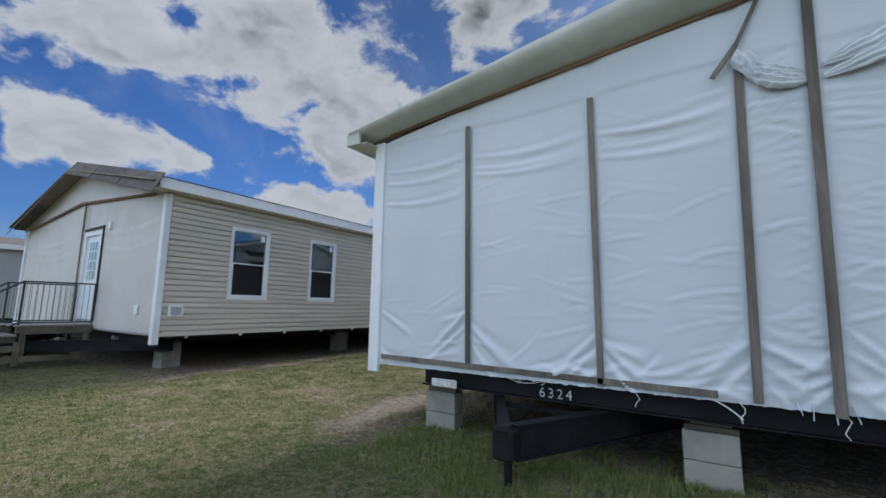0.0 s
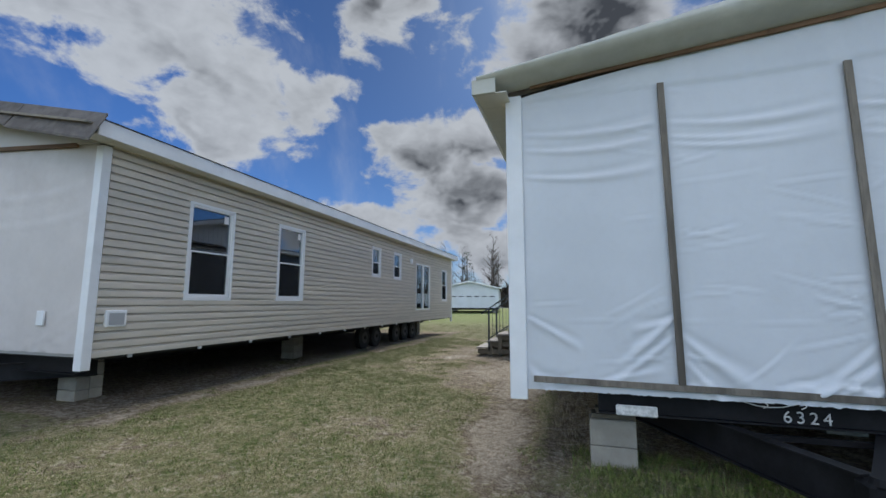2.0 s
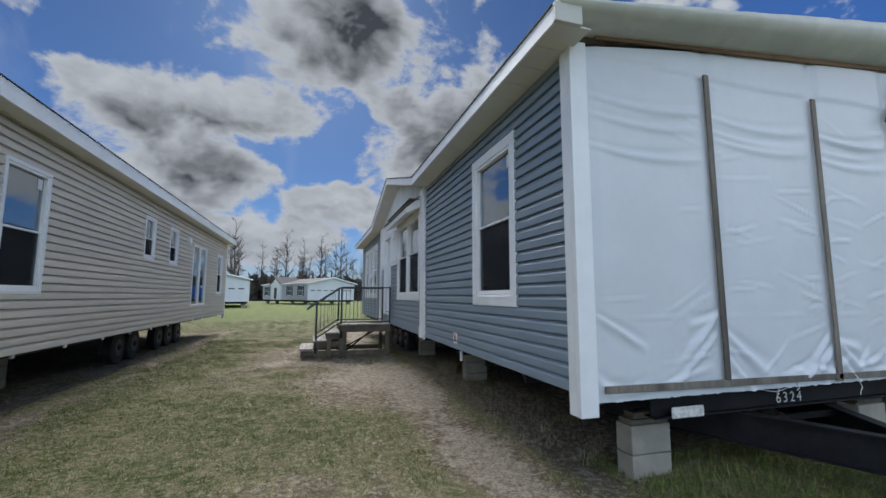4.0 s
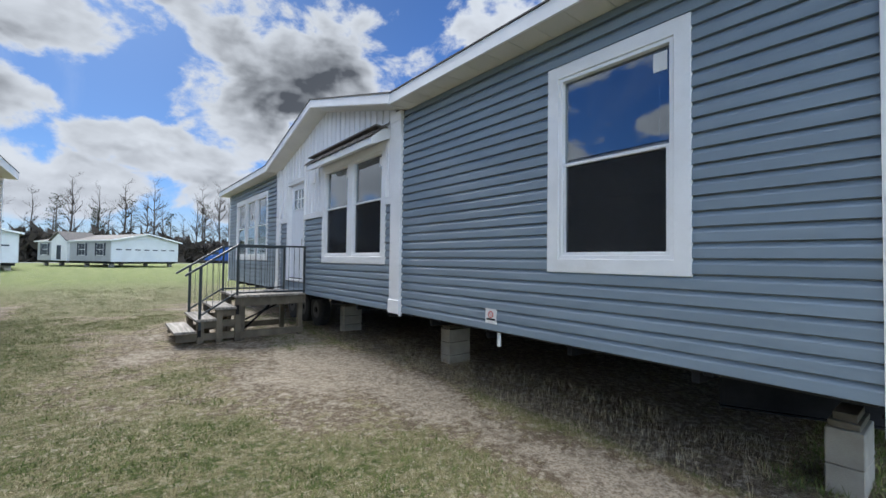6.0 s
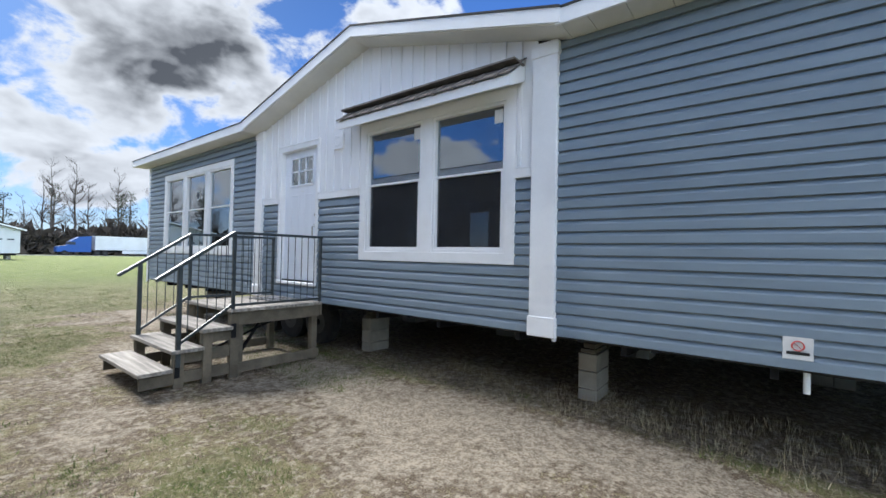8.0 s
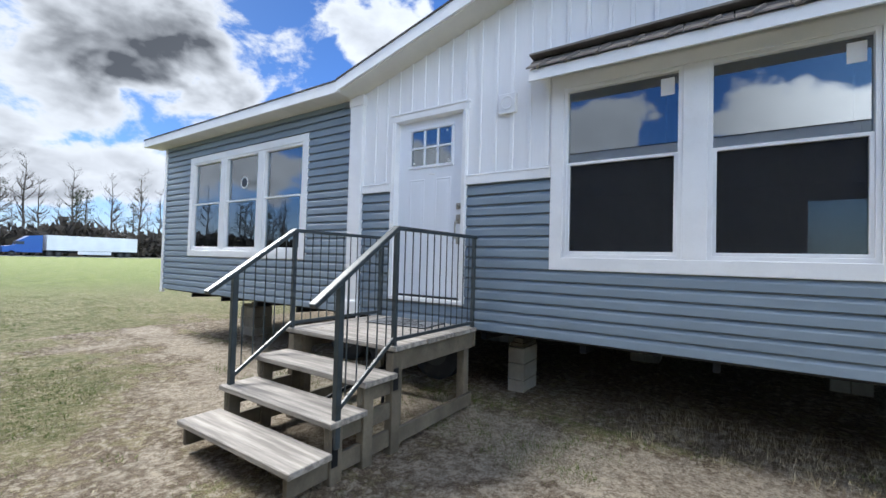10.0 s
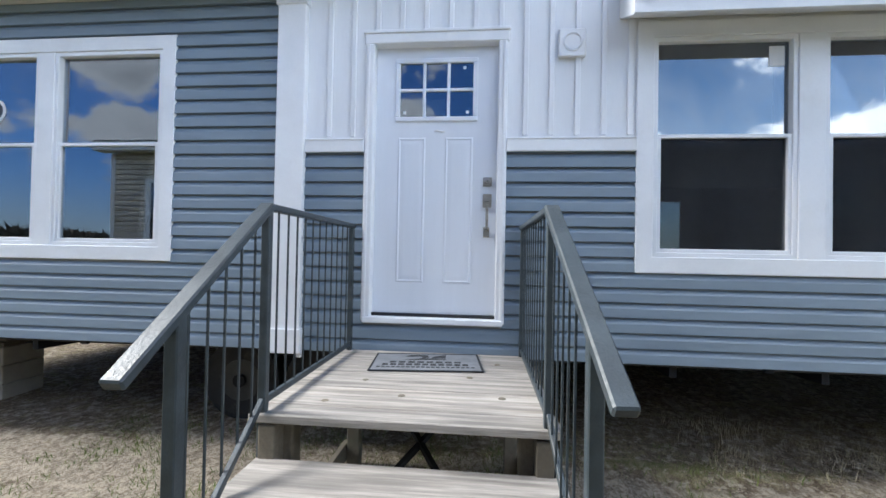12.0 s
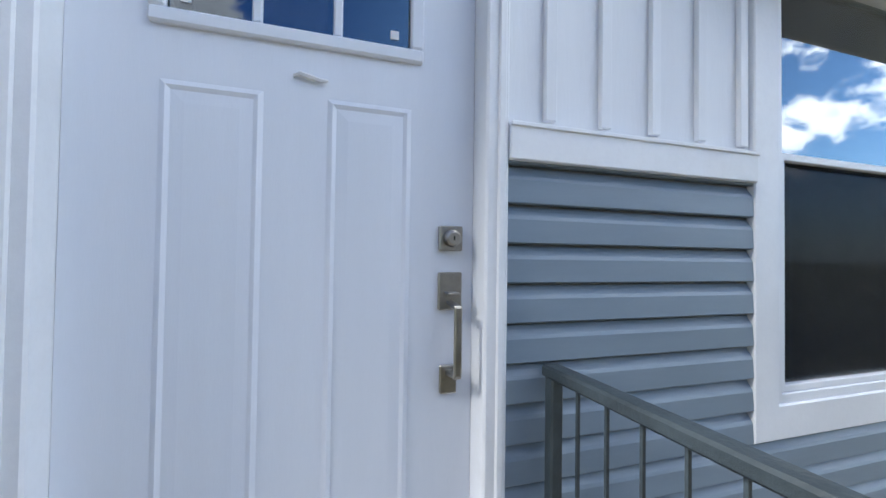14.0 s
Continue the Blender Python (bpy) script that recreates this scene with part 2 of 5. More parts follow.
M_TRAILER = material("white_trailer_panel", (0.7, 0.71, 0.73), 0.4, vary=0.06, scale=0.5)
M_ROAD = material("pale_asphalt", (0.17, 0.17, 0.17), 0.9, vary=0.15, scale=0.3, grain=4)
M_BARK = material("grey_bark", (0.10, 0.085, 0.072), 0.9, vary=0.3, scale=2, grain=9, bump=0.3)
M_TWIG = material("bare_twig", (0.085, 0.068, 0.058), 0.9, vary=0.2, scale=2, bump=0.0)
M_NEEDLE = material("pine_needle", (0.045, 0.06, 0.035), 0.8, vary=0.3, scale=1, bump=0.0)
M_BUSH = material("brown_thicket", (0.065, 0.052, 0.04), 0.9, vary=0.35, scale=0.4, grain=3, bump=0.0)
M_STRING = material("white_string", (0.7, 0.7, 0.68), 0.8, vary=0.1, bump=0.0)
M_SCREEN = glazing("insect_screen", 0.005, (0.34, 0.34, 0.35), 0.3, 0.0, 0.15)
mesh_net = Net(M_SCREEN.node_tree)
veil = mesh_net.n("ShaderNodeMixShader", {0: 0.34, 1: mesh_net.n("ShaderNodeBsdfTransparent", {0: (0.75, 0.75, 0.76, 1)}).outputs[0],
                  2: mesh_net.n("ShaderNodeBsdfDiffuse", {0: (0.05, 0.052, 0.056, 1)}).outputs[0]})
mesh_net.t.links.new(veil.outputs[0], mesh_net.n("ShaderNodeOutputMaterial").inputs[0])
M_PANE = glazing("reflective_pane", 0.135, (0.42, 0.46, 0.48), 0.0, 0.02)
M_DPANE = glazing("dark_reflective_pane", 0.10, (0.45, 0.48, 0.5), 0.0, 0.02)

# ---- mesh helpers ----


def finish(bm, smooth=False):
    me = bpy.data.meshes.new("mesh")
    bmesh.ops.recalc_face_normals(bm, faces=bm.faces)
    bm.to_mesh(me)
    bm.free()
    if smooth:
        me.polygons.foreach_set("use_smooth", [True] * len(me.polygons))
    return me


def part(name, bm, mat, parent=None, label="", m=None, smooth=False):
    me = bm if isinstance(bm, bpy.types.Mesh) else finish(bm, smooth)
    if not me.materials:
        me.materials.append(mat)
    ob = new(name, me)
    if parent:
        ob.parent = parent
    if m is not None:
        ob.matrix_basis = m
    if label:
        ob["label"] = label
    return ob


def thing(name, label, category, m=None, group="", kind=""):
    ob = new(name)
    ob.empty_display_size = 0.2
    if m is not None:
        ob.matrix_basis = m
    return tagged(ob, label, category, group, kind)


def box(lo, hi, bev=0.0, bm=None, m=None):
    """A box from corner to corner, its edges broken by bev."""
    own = bmesh.new()
    lo2, hi2 = [min(a, b) for a, b in zip(lo, hi)], [max(a, b) for a, b in zip(lo, hi)]
    bmesh.ops.create_cube(own, size=1.0)
    for v in own.verts:
        v.co = Vector([lo2[i] + (v.co[i] + 0.5) * (hi2[i] - lo2[i]) for i in range(3)])
    if bev:
        bmesh.ops.bevel(own, geom=own.edges[:], offset=min(bev, 0.45 * min(h - l for l, h in zip(lo2, hi2))), segments=1, affect="EDGES")
    if m is not None:
        own.transform(m)
    if bm is None:
        return own
    add(bm, own)
    return bm


def add(bm, other):
    me = bpy.data.meshes.new("tmp")
    other.to_mesh(me)
    other.free()
    bm.from_mesh(me)
    bpy.data.meshes.remove(me)


def bar(p, q, w, h, bev=0.0, bm=None, up=(0, 0, 1)):
    """A straight bar of section w by h from p to q."""
    p, q = Vector(p), Vector(q)
    d = (q - p)
    x = d.normalized()
    u = Vector(up)
    if abs(x.dot(u)) > 0.98:
        u = Vector((0, 1, 0))
    y = u.cross(x).normalized()
    z = x.cross(y)
    m = Matrix.Translation(p) @ Matrix((x, y, z)).transposed().to_4x4()
    return box((0, -w / 2, -h / 2), (d.length, w / 2, h / 2), bev, bm, m)


def tube(points, radii, sides=6, bm=None):
    own = bm or bmesh.new()
    rings = []
    for i, p in enumerate(points):
        p = Vector(p)
        d = (Vector(points[min(i + 1, len(points) - 1)]) - Vector(points[max(i - 1, 0)])).normalized()
        a = d.orthogonal().normalized()
        b = d.cross(a)
        r = radii[i] if hasattr(radii, "__len__") else radii
        rings.append([own.verts.new(p + a * r * math.cos(6.2832 * k / sides) + b * r * math.sin(6.2832 * k / sides)) for k in range(sides)])
    for r0, r1 in zip(rings, rings[1:]):
        for k in range(sides):
            own.faces.new((r0[k], r0[(k + 1) % sides], r1[(k + 1) % sides], r1[k]))
    own.faces.new(rings[0][::-1])
    own.faces.new(rings[-1])
    return own


def prism(profile, y0, y1, axis="y", bm=None):
    """A closed outline of (a, b) pairs drawn out along an axis."""
    own = bm or bmesh.new()
    put = {"y": lambda a, b, t: (a, t, b), "x": lambda a, b, t: (t, a, b)}[axis]
    r0 = [own.verts.new(put(a, b, y0)) for a, b in profile]
    r1 = [own.verts.new(put(a, b, y1)) for a, b in profile]
    k = len(profile)
    for i in range(k):
        own.faces.new((r0[i], r0[(i + 1) % k], r1[(i + 1) % k], r1[i]))
    own.faces.new(r0[::-1])
    own.faces.new(r1)
    return own


def holed(u0, u1, v0, v1, holes, t0, t1):
    """A wall in local axes (u along, v up) from depth t0 to t1, with rectangular holes."""
    us = sorted({u0, u1, *[c for h in holes for c in h[:2] if u0 < c < u1]})
    vs = sorted({v0, v1, *[c for h in holes for c in h[2:] if v0 < c < v1]})
    bm = bmesh.new()
    for a, b in zip(us, us[1:]):
        run = None
        for c, d in zip(vs, vs[1:]):
            inside = any(h[0] < (a + b) / 2 < h[1] and h[2] < (c + d) / 2 < h[3] for h in holes)
            if inside:
                if run:
                    box((a, t0, run[0]), (b, t1, run[1]), 0, bm)
                run = None
            else:
                run = (run[0] if run else c, d)
        if run:
            box((a, t0, run[0]), (b, t1, run[1]), 0, bm)
    bmesh.ops.remove_doubles(bm, verts=bm.verts[:], dist=0.0005)
    return bm


def ring(u0, u1, v0, v1, t, y0, y1, bev=0.004):
    """A rectangular frame of width t, in one piece, its outer front edges broken."""
    bm = bmesh.new()

    def loop(i, y):
        return [bm.verts.new(q) for q in ((u0 + i, y, v0 + i), (u1 - i, y, v0 + i), (u1 - i, y, v1 - i), (u0 + i, y, v1 - i))]

    loops = [loop(0, y1), loop(0, y0 + bev), loop(bev, y0), loop(t - bev, y0), loop(t, y0 + bev), loop(t, y1)]
    for a, b in zip(loops, loops[1:] + loops[:1]):
        for k in range(4):
            bm.faces.new((a[k], a[(k + 1) % 4], b[(k + 1) % 4], b[k]))
    return bm


def plate(u0, u1, v0, v1, hole, y0, y1):
    """A flat slab with one rectangular hole, in one piece."""
    bm = bmesh.new()

    def loop(q, y):
        return [bm.verts.new(c) for c in ((q[0], y, q[2]), (q[1], y, q[2]), (q[1], y, q[3]), (q[0], y, q[3]))]

    o = (u0, u1, v0, v1)
    loops = [loop(o, y1), loop(o, y0), loop(hole, y0), loop(hole, y1)]
    for a, b in zip(loops, loops[1:] + loops[:1]):
        for k in range(4):
            bm.faces.new((a[k], a[(k + 1) % 4], b[(k + 1) % 4], b[k]))
    return bm


LAP = ((0.0170, 0.0), (0.0200, 0.003), (0.0175, 0.60), (0.0140, 0.69), (0.0050, 0.82), (0.0015, 0.89), (0.0005, 0.93))
lap_cache = {}


def siding(parent, u0, u1, v0, v1, holes, mat, course, deep=1.0):
    """Lap siding: every course between openings is a board of its own. Local axes: u along, -y outward, v up."""
    n = int(math.ceil((v1 - v0) / course - 0.05))
    for i in range(n):
        z = v0 + i * course
        h = min(course, v1 - z)
        mid = z + h * 0.5
        cuts = sorted((max(u0, a), min(u1, b)) for a, b, c, d in holes if c < mid < d and a < u1 and b > u0)
        spans, at = [], u0
        for a, b in cuts:
            if a - at > 0.02:
                spans.append((at, a))
            at = max(at, b)
        if u1 - at > 0.02:
            spans.append((at, u1))
        for a, b in spans:
            key = (round(b - a, 3), round(h, 3), mat.name)
            if key not in lap_cache:
                bm = bmesh.new()
                prof = [(-d * deep, s * h if s > 0.03 else s) for d, s in LAP] + [(0.006, 0.93 * h), (0.006, 0.0)]
                prism(prof, 0.0, b - a, "x", bm)
                lap_cache[key] = finish(bm)
            part("siding_board", lap_cache[key], mat, parent, m=Matrix.Translation((a, 0, z)))


def window(house, m, u0, u1, v0, v1, units, trim=0.10, sash=None, proud=0.028, label="", screens=True, upper=None, lower=None, mull=0.13, sticker=False):
    """A window of one or more single-hung units in a flat white surround. u0..v1 is the outside of the surround."""
    upper, lower = upper or M_PANE, lower or M_SCREEN
    bm = ring(u0, u1, v0, v1, trim, -proud, 0.0)
    surround = part("window", bm, M_WHITE, house, label, m)
    inner = (u0 + trim, u1 - trim)
    wid = (inner[1] - inner[0] - mull * (units - 1)) / units
    sash = sash or (v0 + v1) / 2
    for k in range(units):
        a = inner[0] + k * (wid + mull)
        b = a + wid
        c, d = v0 + trim, v1 - trim
        if k < units - 1:
            part("mullion", box((b, -proud + 0.004, c), (b + mull, 0.03, d), 0.004), M_WHITE, surround)
        f = 0.032
        fr = ring(a, b, c, d, f, -0.016, 0.07, 0.003)
        part("window_frame", fr, M_WHITE, surround)
        g = 0.026
        lowr = ring(a + f, b - f, c + f, sash + 0.012, g, -0.008, 0.045, 0.003)
        part("sash", lowr, M_WHITE, surround)
        for nm, q, mt, y in (("pane", (a + f, b - f, sash + 0.012, d - f), upper, 0.03), ("insect_screen" if screens else "pane", (a + f + g, b - f - g, c + f + g, sash + 0.012 - g), lower, 0.012)):
            pn = part(nm, box((q[0] - 0.004, y, q[2] - 0.004), (q[1] + 0.004, y + 0.005, q[3] + 0.004)), mt, surround)
            pn.visible_shadow = False
        if screens:
            pn = part("pane", box((a + f + g, 0.03, c + f + g), (b - f - g, 0.035, sash + 0.012 - g)), M_DPANE, surround)
            pn.visible_shadow = False
        if sticker:
            part("sticker", box((b - f - 0.13, 0.026, d - f - 0.17), (b - f - 0.03, 0.0285, d - f - 0.03)), M_LABEL, surround, "pale paper sticker inside the glass")
            part("blind_cord", box((b - f - 0.095, 0.040, sash + 0.06), (b - f - 0.088, 0.044, d - f - 0.17)), M_LABEL, surround)
    return surround


def wrapped(u0, u1, v0, top, step=0.03, amp=1.0, seed=0, battens=(), tight=(), ledge=0.0):
    """A sheet of house wrap in the plane y = 0: it sags a little, and tension creases run out from its laths and up from its hem."""
    nu, nv = int((u1 - u0) / step), int(2.9 / step)
    uu = np.linspace(u0, u1, nu + 1)
    tt = np.array([top(u) for u in uu])
    vv = v0 + (tt - v0)[:, None] * np.linspace(0, 1, nv + 1)[None, :]
    ug = np.repeat(uu[:, None], nv + 1, 1)
    r = np.random.RandomState(seed + 11)
    disp = np.zeros_like(ug)
    for k in range(14):
        fu, fv = r.uniform(0.6, 2.6), r.uniform(0.6, 2.6)
        disp += 0.0035 * np.sin(ug * fu + r.uniform(0, 6)) * np.sin(vv * fv + r.uniform(0, 6))

    def fold(u, v, length, slope, bend, high, wide):
        """One crease from (u, v) outward by length, tapering."""
        s = (ug - u) / length
        on = (s > 0) & (s < 1)
        line = v + slope * (ug - u) + bend * s * s * abs(length)
        w = wide * (0.5 + 0.9 * s)
        d = (vv - line) / np.sqrt(1 + slope * slope) / np.maximum(w, 1e-4)
        shape = np.exp(-d * d) - 0.5 * np.exp(-((d - 1.9) ** 2))
        return np.where(on, high * np.sin(np.pi * np.clip(0.12 + 0.88 * s, 0, 1)) ** 0.8 * shape, 0.0)

    edges = sorted([u0, u1, *battens])
    for a, b in zip(edges, edges[1:]):
        width = b - a
        pulled = any(p <= a + 0.05 and b <= q + 0.05 for p, q in tight)
        for side in (a, b):
            free = side in (u0, u1)
            n = int((34 if pulled else 14) * (0.35 if free else 1.0))
            way = 1 if side == a else -1
            centre = r.uniform(v0 + 0.3, v0 + 2.5, 3)
            for k in range(n):
                z = r.choice(centre) + r.normal(0, 0.22) if r.random_sample() < 0.7 else r.uniform(v0 + 0.1, v0 + 2.75)
                ln = min(width * 0.95, r.uniform(0.18, 0.75 if not pulled else 0.6))
                slope = way * r.normal(-0.12, 0.26)
                disp += fold(side, z, way * ln, slope, r.normal(0, 0.12), r.uniform(0.003, 0.009), r.uniform(0.008, 0.016))
            for k in range(4 if not free else 2):
                z = v0 + r.uniform(0.15, 0.75)
                disp += fold(side, z, way * min(width * 0.8, r.uniform(0.3, 0.6)), way * -r.uniform(0.5, 1.4), 0.25 * r.random_sample(), r.uniform(0.008, 0.018), r.uniform(0.018, 0.04))
        for k in range(int(3 + 3 * width)):
            u = r.uniform(a, b - 0.2)
            disp += fold(u, v0 + r.uniform(0.06, 0.16), r.uniform(0.2, 0.5), r.normal(0.1, 0.35), r.normal(0.1, 0.2), r.uniform(0.008, 0.02), r.uniform(0.015, 0.03))
        if width > 1.0:
            for k in range(3):
                z = v0 + r.uniform(1.9, 2.5)
                disp += fold(a, z, width, -0.22, 0.22, 0.012, 0.03)
    disp += 0.003 * np.exp(-((vv - v0 - 0.62) / 0.006) ** 2)
    if ledge:
        lap = ledge + 0.02 * np.sin(ug * 2.3)
        disp += 0.010 / (1 + np.exp(-(vv - lap) / 0.006))
    pin = np.min(np.abs(ug[..., None] - np.array(edges)[None, None, :]), axis=2)
    y = -0.006 - amp * np.maximum(0.0, disp + 0.014) * (0.45 + 0.55 * np.clip(pin / 0.12, 0, 1))
    rag = r.normal(0, 0.003, nu + 1)
    vv[:, 0] += rag
    verts = np.stack([ug, y, vv], axis=2).reshape(-1, 3)
    m = nv + 1
    faces = [(i * m + j, (i + 1) * m + j, (i + 1) * m + j + 1, i * m + j + 1) for i in range(nu) for j in range(nv)]
    me = bpy.data.meshes.new("wrap")
    me.from_pydata(verts.tolist(), [], faces)
    me.polygons.foreach_set("use_smooth", [True] * len(me.polygons))
    return me

# ---- ground ----


def cover(x, y):
    """How much grass grows at a spot, 0 to 1."""
    n = noise.fractal(Vector((x * 0.55, y * 0.55, 1.7)), 1.0, 2.0, 4)
    f = noise.noise(Vector((x * 2.6, y * 2.6, 5.1)))
    c = 0.88 + 0.38 * n + 0.22 * f
    if -0.8 < y < 15.4:
        mid = -0.28 - 0.20 * math.exp(-((y - 6.0) / 1.6) ** 2) + 0.30 * noise.noise(Vector((3.1, y * 0.7, 0.4)))
        c -= (0.80 + 0.5 * noise.noise(Vector((x * 1.2, y * 1.2, 8.8)))) * min(1.0, (y + 0.8) / 1.2) * math.exp(-((x - mid) / (0.34 + 0.10 * f)) ** 2)        # sandy drip line of the blue-grey home
        c -= 0.36 * min(1.0, max(0.0, (y - 1.5) / 2.0)) * math.exp(-((x + 1.15) / 0.8) ** 2)            # worn brown strip beside it
    c -= 0.24 * min(1.0, max(0.0, (y - 1.0) / 2.5)) * min(1.0, max(0.0, (x + 4.6) / 1.0)) if y < 13 else 0.0
    c -= 0.26 * math.exp(-((x + 0.9) / 1.0) ** 2 - ((y - 10.4) / 1.5) ** 2)
    c -= 0.40 * math.exp(-((x + 0.7) / 0.9) ** 2 - ((y - 6.4) / 1.6) ** 2)
    c -= 0.30 * math.exp(-((x + 2.7) / 0.6) ** 2 - ((y - 7.8) / 0.9) ** 2)
    c -= (0.45 + 0.5 * f) * math.exp(-((x + 2.0) / 1.3) ** 2 - ((y - 13.9 + 0.1 * x) / 0.35) ** 2)
    c -= 0.40 * math.exp(-((x - 0.1) / 0.7) ** 2 - ((y + 0.5) / 0.8) ** 2)
    if -1.2 < y < 16.8:
        c -= (0.55 + 0.6 * noise.noise(Vector((x * 1.2, y * 1.2, 2.8)))) * math.exp(-((x + 5.25 + 0.25 * noise.noise(Vector((6.1, y * 0.8, 0.4)))) / (0.30 + 0.12 * f)) ** 2)        # sandy drip line of the beige home
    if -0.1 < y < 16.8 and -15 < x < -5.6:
        c = min(c, 0.33 + 0.1 * n)                       # bare dirt and litter under the homes, its dark colour deepening the shade
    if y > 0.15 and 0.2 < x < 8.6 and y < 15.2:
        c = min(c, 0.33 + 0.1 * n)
    if y > 24:
        c += min(0.4, (y - 24) * 0.05)
    return max(0.0, min(1.0, c))


def grid_line(lo, hi, fine):
    pts, a = [], lo
    while a < hi:
        pts.append(a)
        a += fine
    pts.append(hi)
    s, left, right = fine, [lo], [hi]
    while right[-1] < 2500:
        s *= 1.35
        left.append(left[-1] - s)
        right.append(right[-1] + s)
    return left[:0:-1] + pts + right[1:]


def build_ground():
    xs, ys = grid_line(-9, 6, 0.09), grid_line(-6, 17, 0.09)
    verts, cov = [], []
    for x in xs:
        for y in ys:
            near = abs(x) < 30 and abs(y) < 45
            z = 0.035 * noise.noise(Vector((x * 0.35, y * 0.35, 0))) + 0.012 * noise.noise(Vector((x * 1.9, y * 1.9, 4))) if near else 0.0
            c = cover(x, y) if near else 0.95
            verts.append((x, y, z - 0.03 * (1 - c) * (1 if near else 0)))
            cov.append(c)
    n = len(ys)
    faces = [(i * n + j, (i + 1) * n + j, (i + 1) * n + j + 1, i * n + j + 1) for i in range(len(xs) - 1) for j in range(n - 1)]
    me = bpy.data.meshes.new("ground")
    me.from_pydata(verts, [], faces)
    me.polygons.foreach_set("use_smooth", [True] * len(me.polygons))
    at = me.attributes.new("cover", "FLOAT", "POINT")
    at.data.foreach_set("value", cov)
    ma = bpy.data.materials.new("mown_grass_and_sand")
    ma.use_nodes = True
    w = Net(ma.node_tree)
    co = w.n("ShaderNodeTexCoord").outputs["Object"]
    cv = w.n("ShaderNodeAttribute", attribute_name="cover").outputs["Fac"]
    n1 = w.noise(co, 7.0, 6.0, 0.7).outputs[0]
    n2 = w.noise(co, 45.0, 5.0, 0.75).outputs[0]
    n3 = w.noise(co, 1.1, 5.0, 0.6).outputs[0]
    n4 = w.noise(co, 170.0, 3.0, 0.7).outputs[0]
    sand = w.mix(w.step(n2, 0.36, 0.64), (0.27, 0.21, 0.15, 1), (0.68, 0.60, 0.48, 1))
    sand = w.mix(w.m("MULTIPLY", w.step(n3, 0.48, 0.66), 0.25), sand, (0.17, 0.125, 0.09, 1))
    straw = w.mix(w.step(n4, 0.38, 0.62), (0.15, 0.12, 0.06, 1), (0.62, 0.53, 0.33, 1))
    green = w.mix(w.step(n2, 0.35, 0.7), (0.055, 0.08, 0.022, 1), (0.19, 0.225, 0.06, 1))
    far = w.step(w.n("ShaderNodeSeparateXYZ", {0: co}).outputs[1], 18.0, 34.0)
    turf = w.mix(w.m("MULTIPLY", w.step(n1, 0.40, 0.56), w.m("SUBTRACT", 0.62, w.m("MULTIPLY", far, 0.35))), green, straw)
    turf = w.mix(w.m("MULTIPLY", far, 0.7), turf, w.mix(w.step(n3, 0.35, 0.65), (0.13, 0.19, 0.04, 1), (0.24, 0.29, 0.075, 1)))
    k = w.m("ADD", cv, w.m("MULTIPLY", w.m("SUBTRACT", w.m("ADD", w.m("MULTIPLY", n1, 0.62), w.m("MULTIPLY", n2, 0.38)), 0.5), 2.6))
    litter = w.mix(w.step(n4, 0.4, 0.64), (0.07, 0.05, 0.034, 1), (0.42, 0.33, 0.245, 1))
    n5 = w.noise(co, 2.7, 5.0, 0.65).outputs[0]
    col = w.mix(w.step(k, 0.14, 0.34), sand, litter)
    col = w.mix(w.m("MULTIPLY", w.step(k, 0.3, 0.5), w.step(n5, 0.36, 0.6)), col, straw)
    col = w.mix(w.step(k, 0.44, 0.68), col, turf)
    col = w.mix(w.m("MULTIPLY", w.step(n1, 0.60, 0.70), w.step(n5, 0.5, 0.62)), col, (0.52, 0.45, 0.35, 1))
    n6 = w.noise(co, 15.0, 5.0, 0.8).outputs[0]
    bare = w.m("SUBTRACT", 1.0, w.m("MULTIPLY", w.step(k, 0.4, 0.75), 0.55))
    col = w.mix(w.m("MULTIPLY", w.m("MULTIPLY", w.step(n6, 0.52, 0.60), bare), 0.75), col, (0.68, 0.60, 0.47, 1))
    col = w.mix(w.m("MULTIPLY", w.m("MULTIPLY", w.step(n6, 0.47, 0.38), bare), 0.4), col, (0.09, 0.068, 0.042, 1))
    p = w.n("ShaderNodeBsdfPrincipled", {"Base Color": col, "Roughness": 0.95, "Specular IOR Level": 0.15})
    h = w.m("ADD", w.m("MULTIPLY", n2, 1.0), w.m("MULTIPLY", n4, 0.7))
    w.t.links.new(w.n("ShaderNodeBump", {"Strength": 1.0, "Distance": 0.05, "Height": h}).outputs[0], p.inputs["Normal"])
    w.t.links.new(p.outputs[0], w.n("ShaderNodeOutputMaterial").inputs[0])
    me.materials.append(ma)
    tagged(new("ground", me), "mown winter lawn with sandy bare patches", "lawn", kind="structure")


build_ground()

# ---- blue-grey home ----
A_LEN, A_W, A_RIDGE = 15.05, 8.5, 4.3
home = thing("manufactured_home", "blue-grey lap-sided manufactured home, end wrapped in white sheeting", "house")
MA = pose(0, 0, 0, 0, 0, -90)        # the long face: local x runs towards -Y, outward is -X
AW = (-2.18, -0.99, 1.38, 3.19)
DW = (-7.30, -5.01, 1.40, 3.17)
TW = (-14.07, -10.77, 1.41, 3.18)
DOOR = (-9.25, -8.20, 1.005, 3.145)
V0, V1 = 0.765, 3.50


def inset(h, t):
    return (h[0] + t, h[1] - t, h[2] + t, h[3] - t)


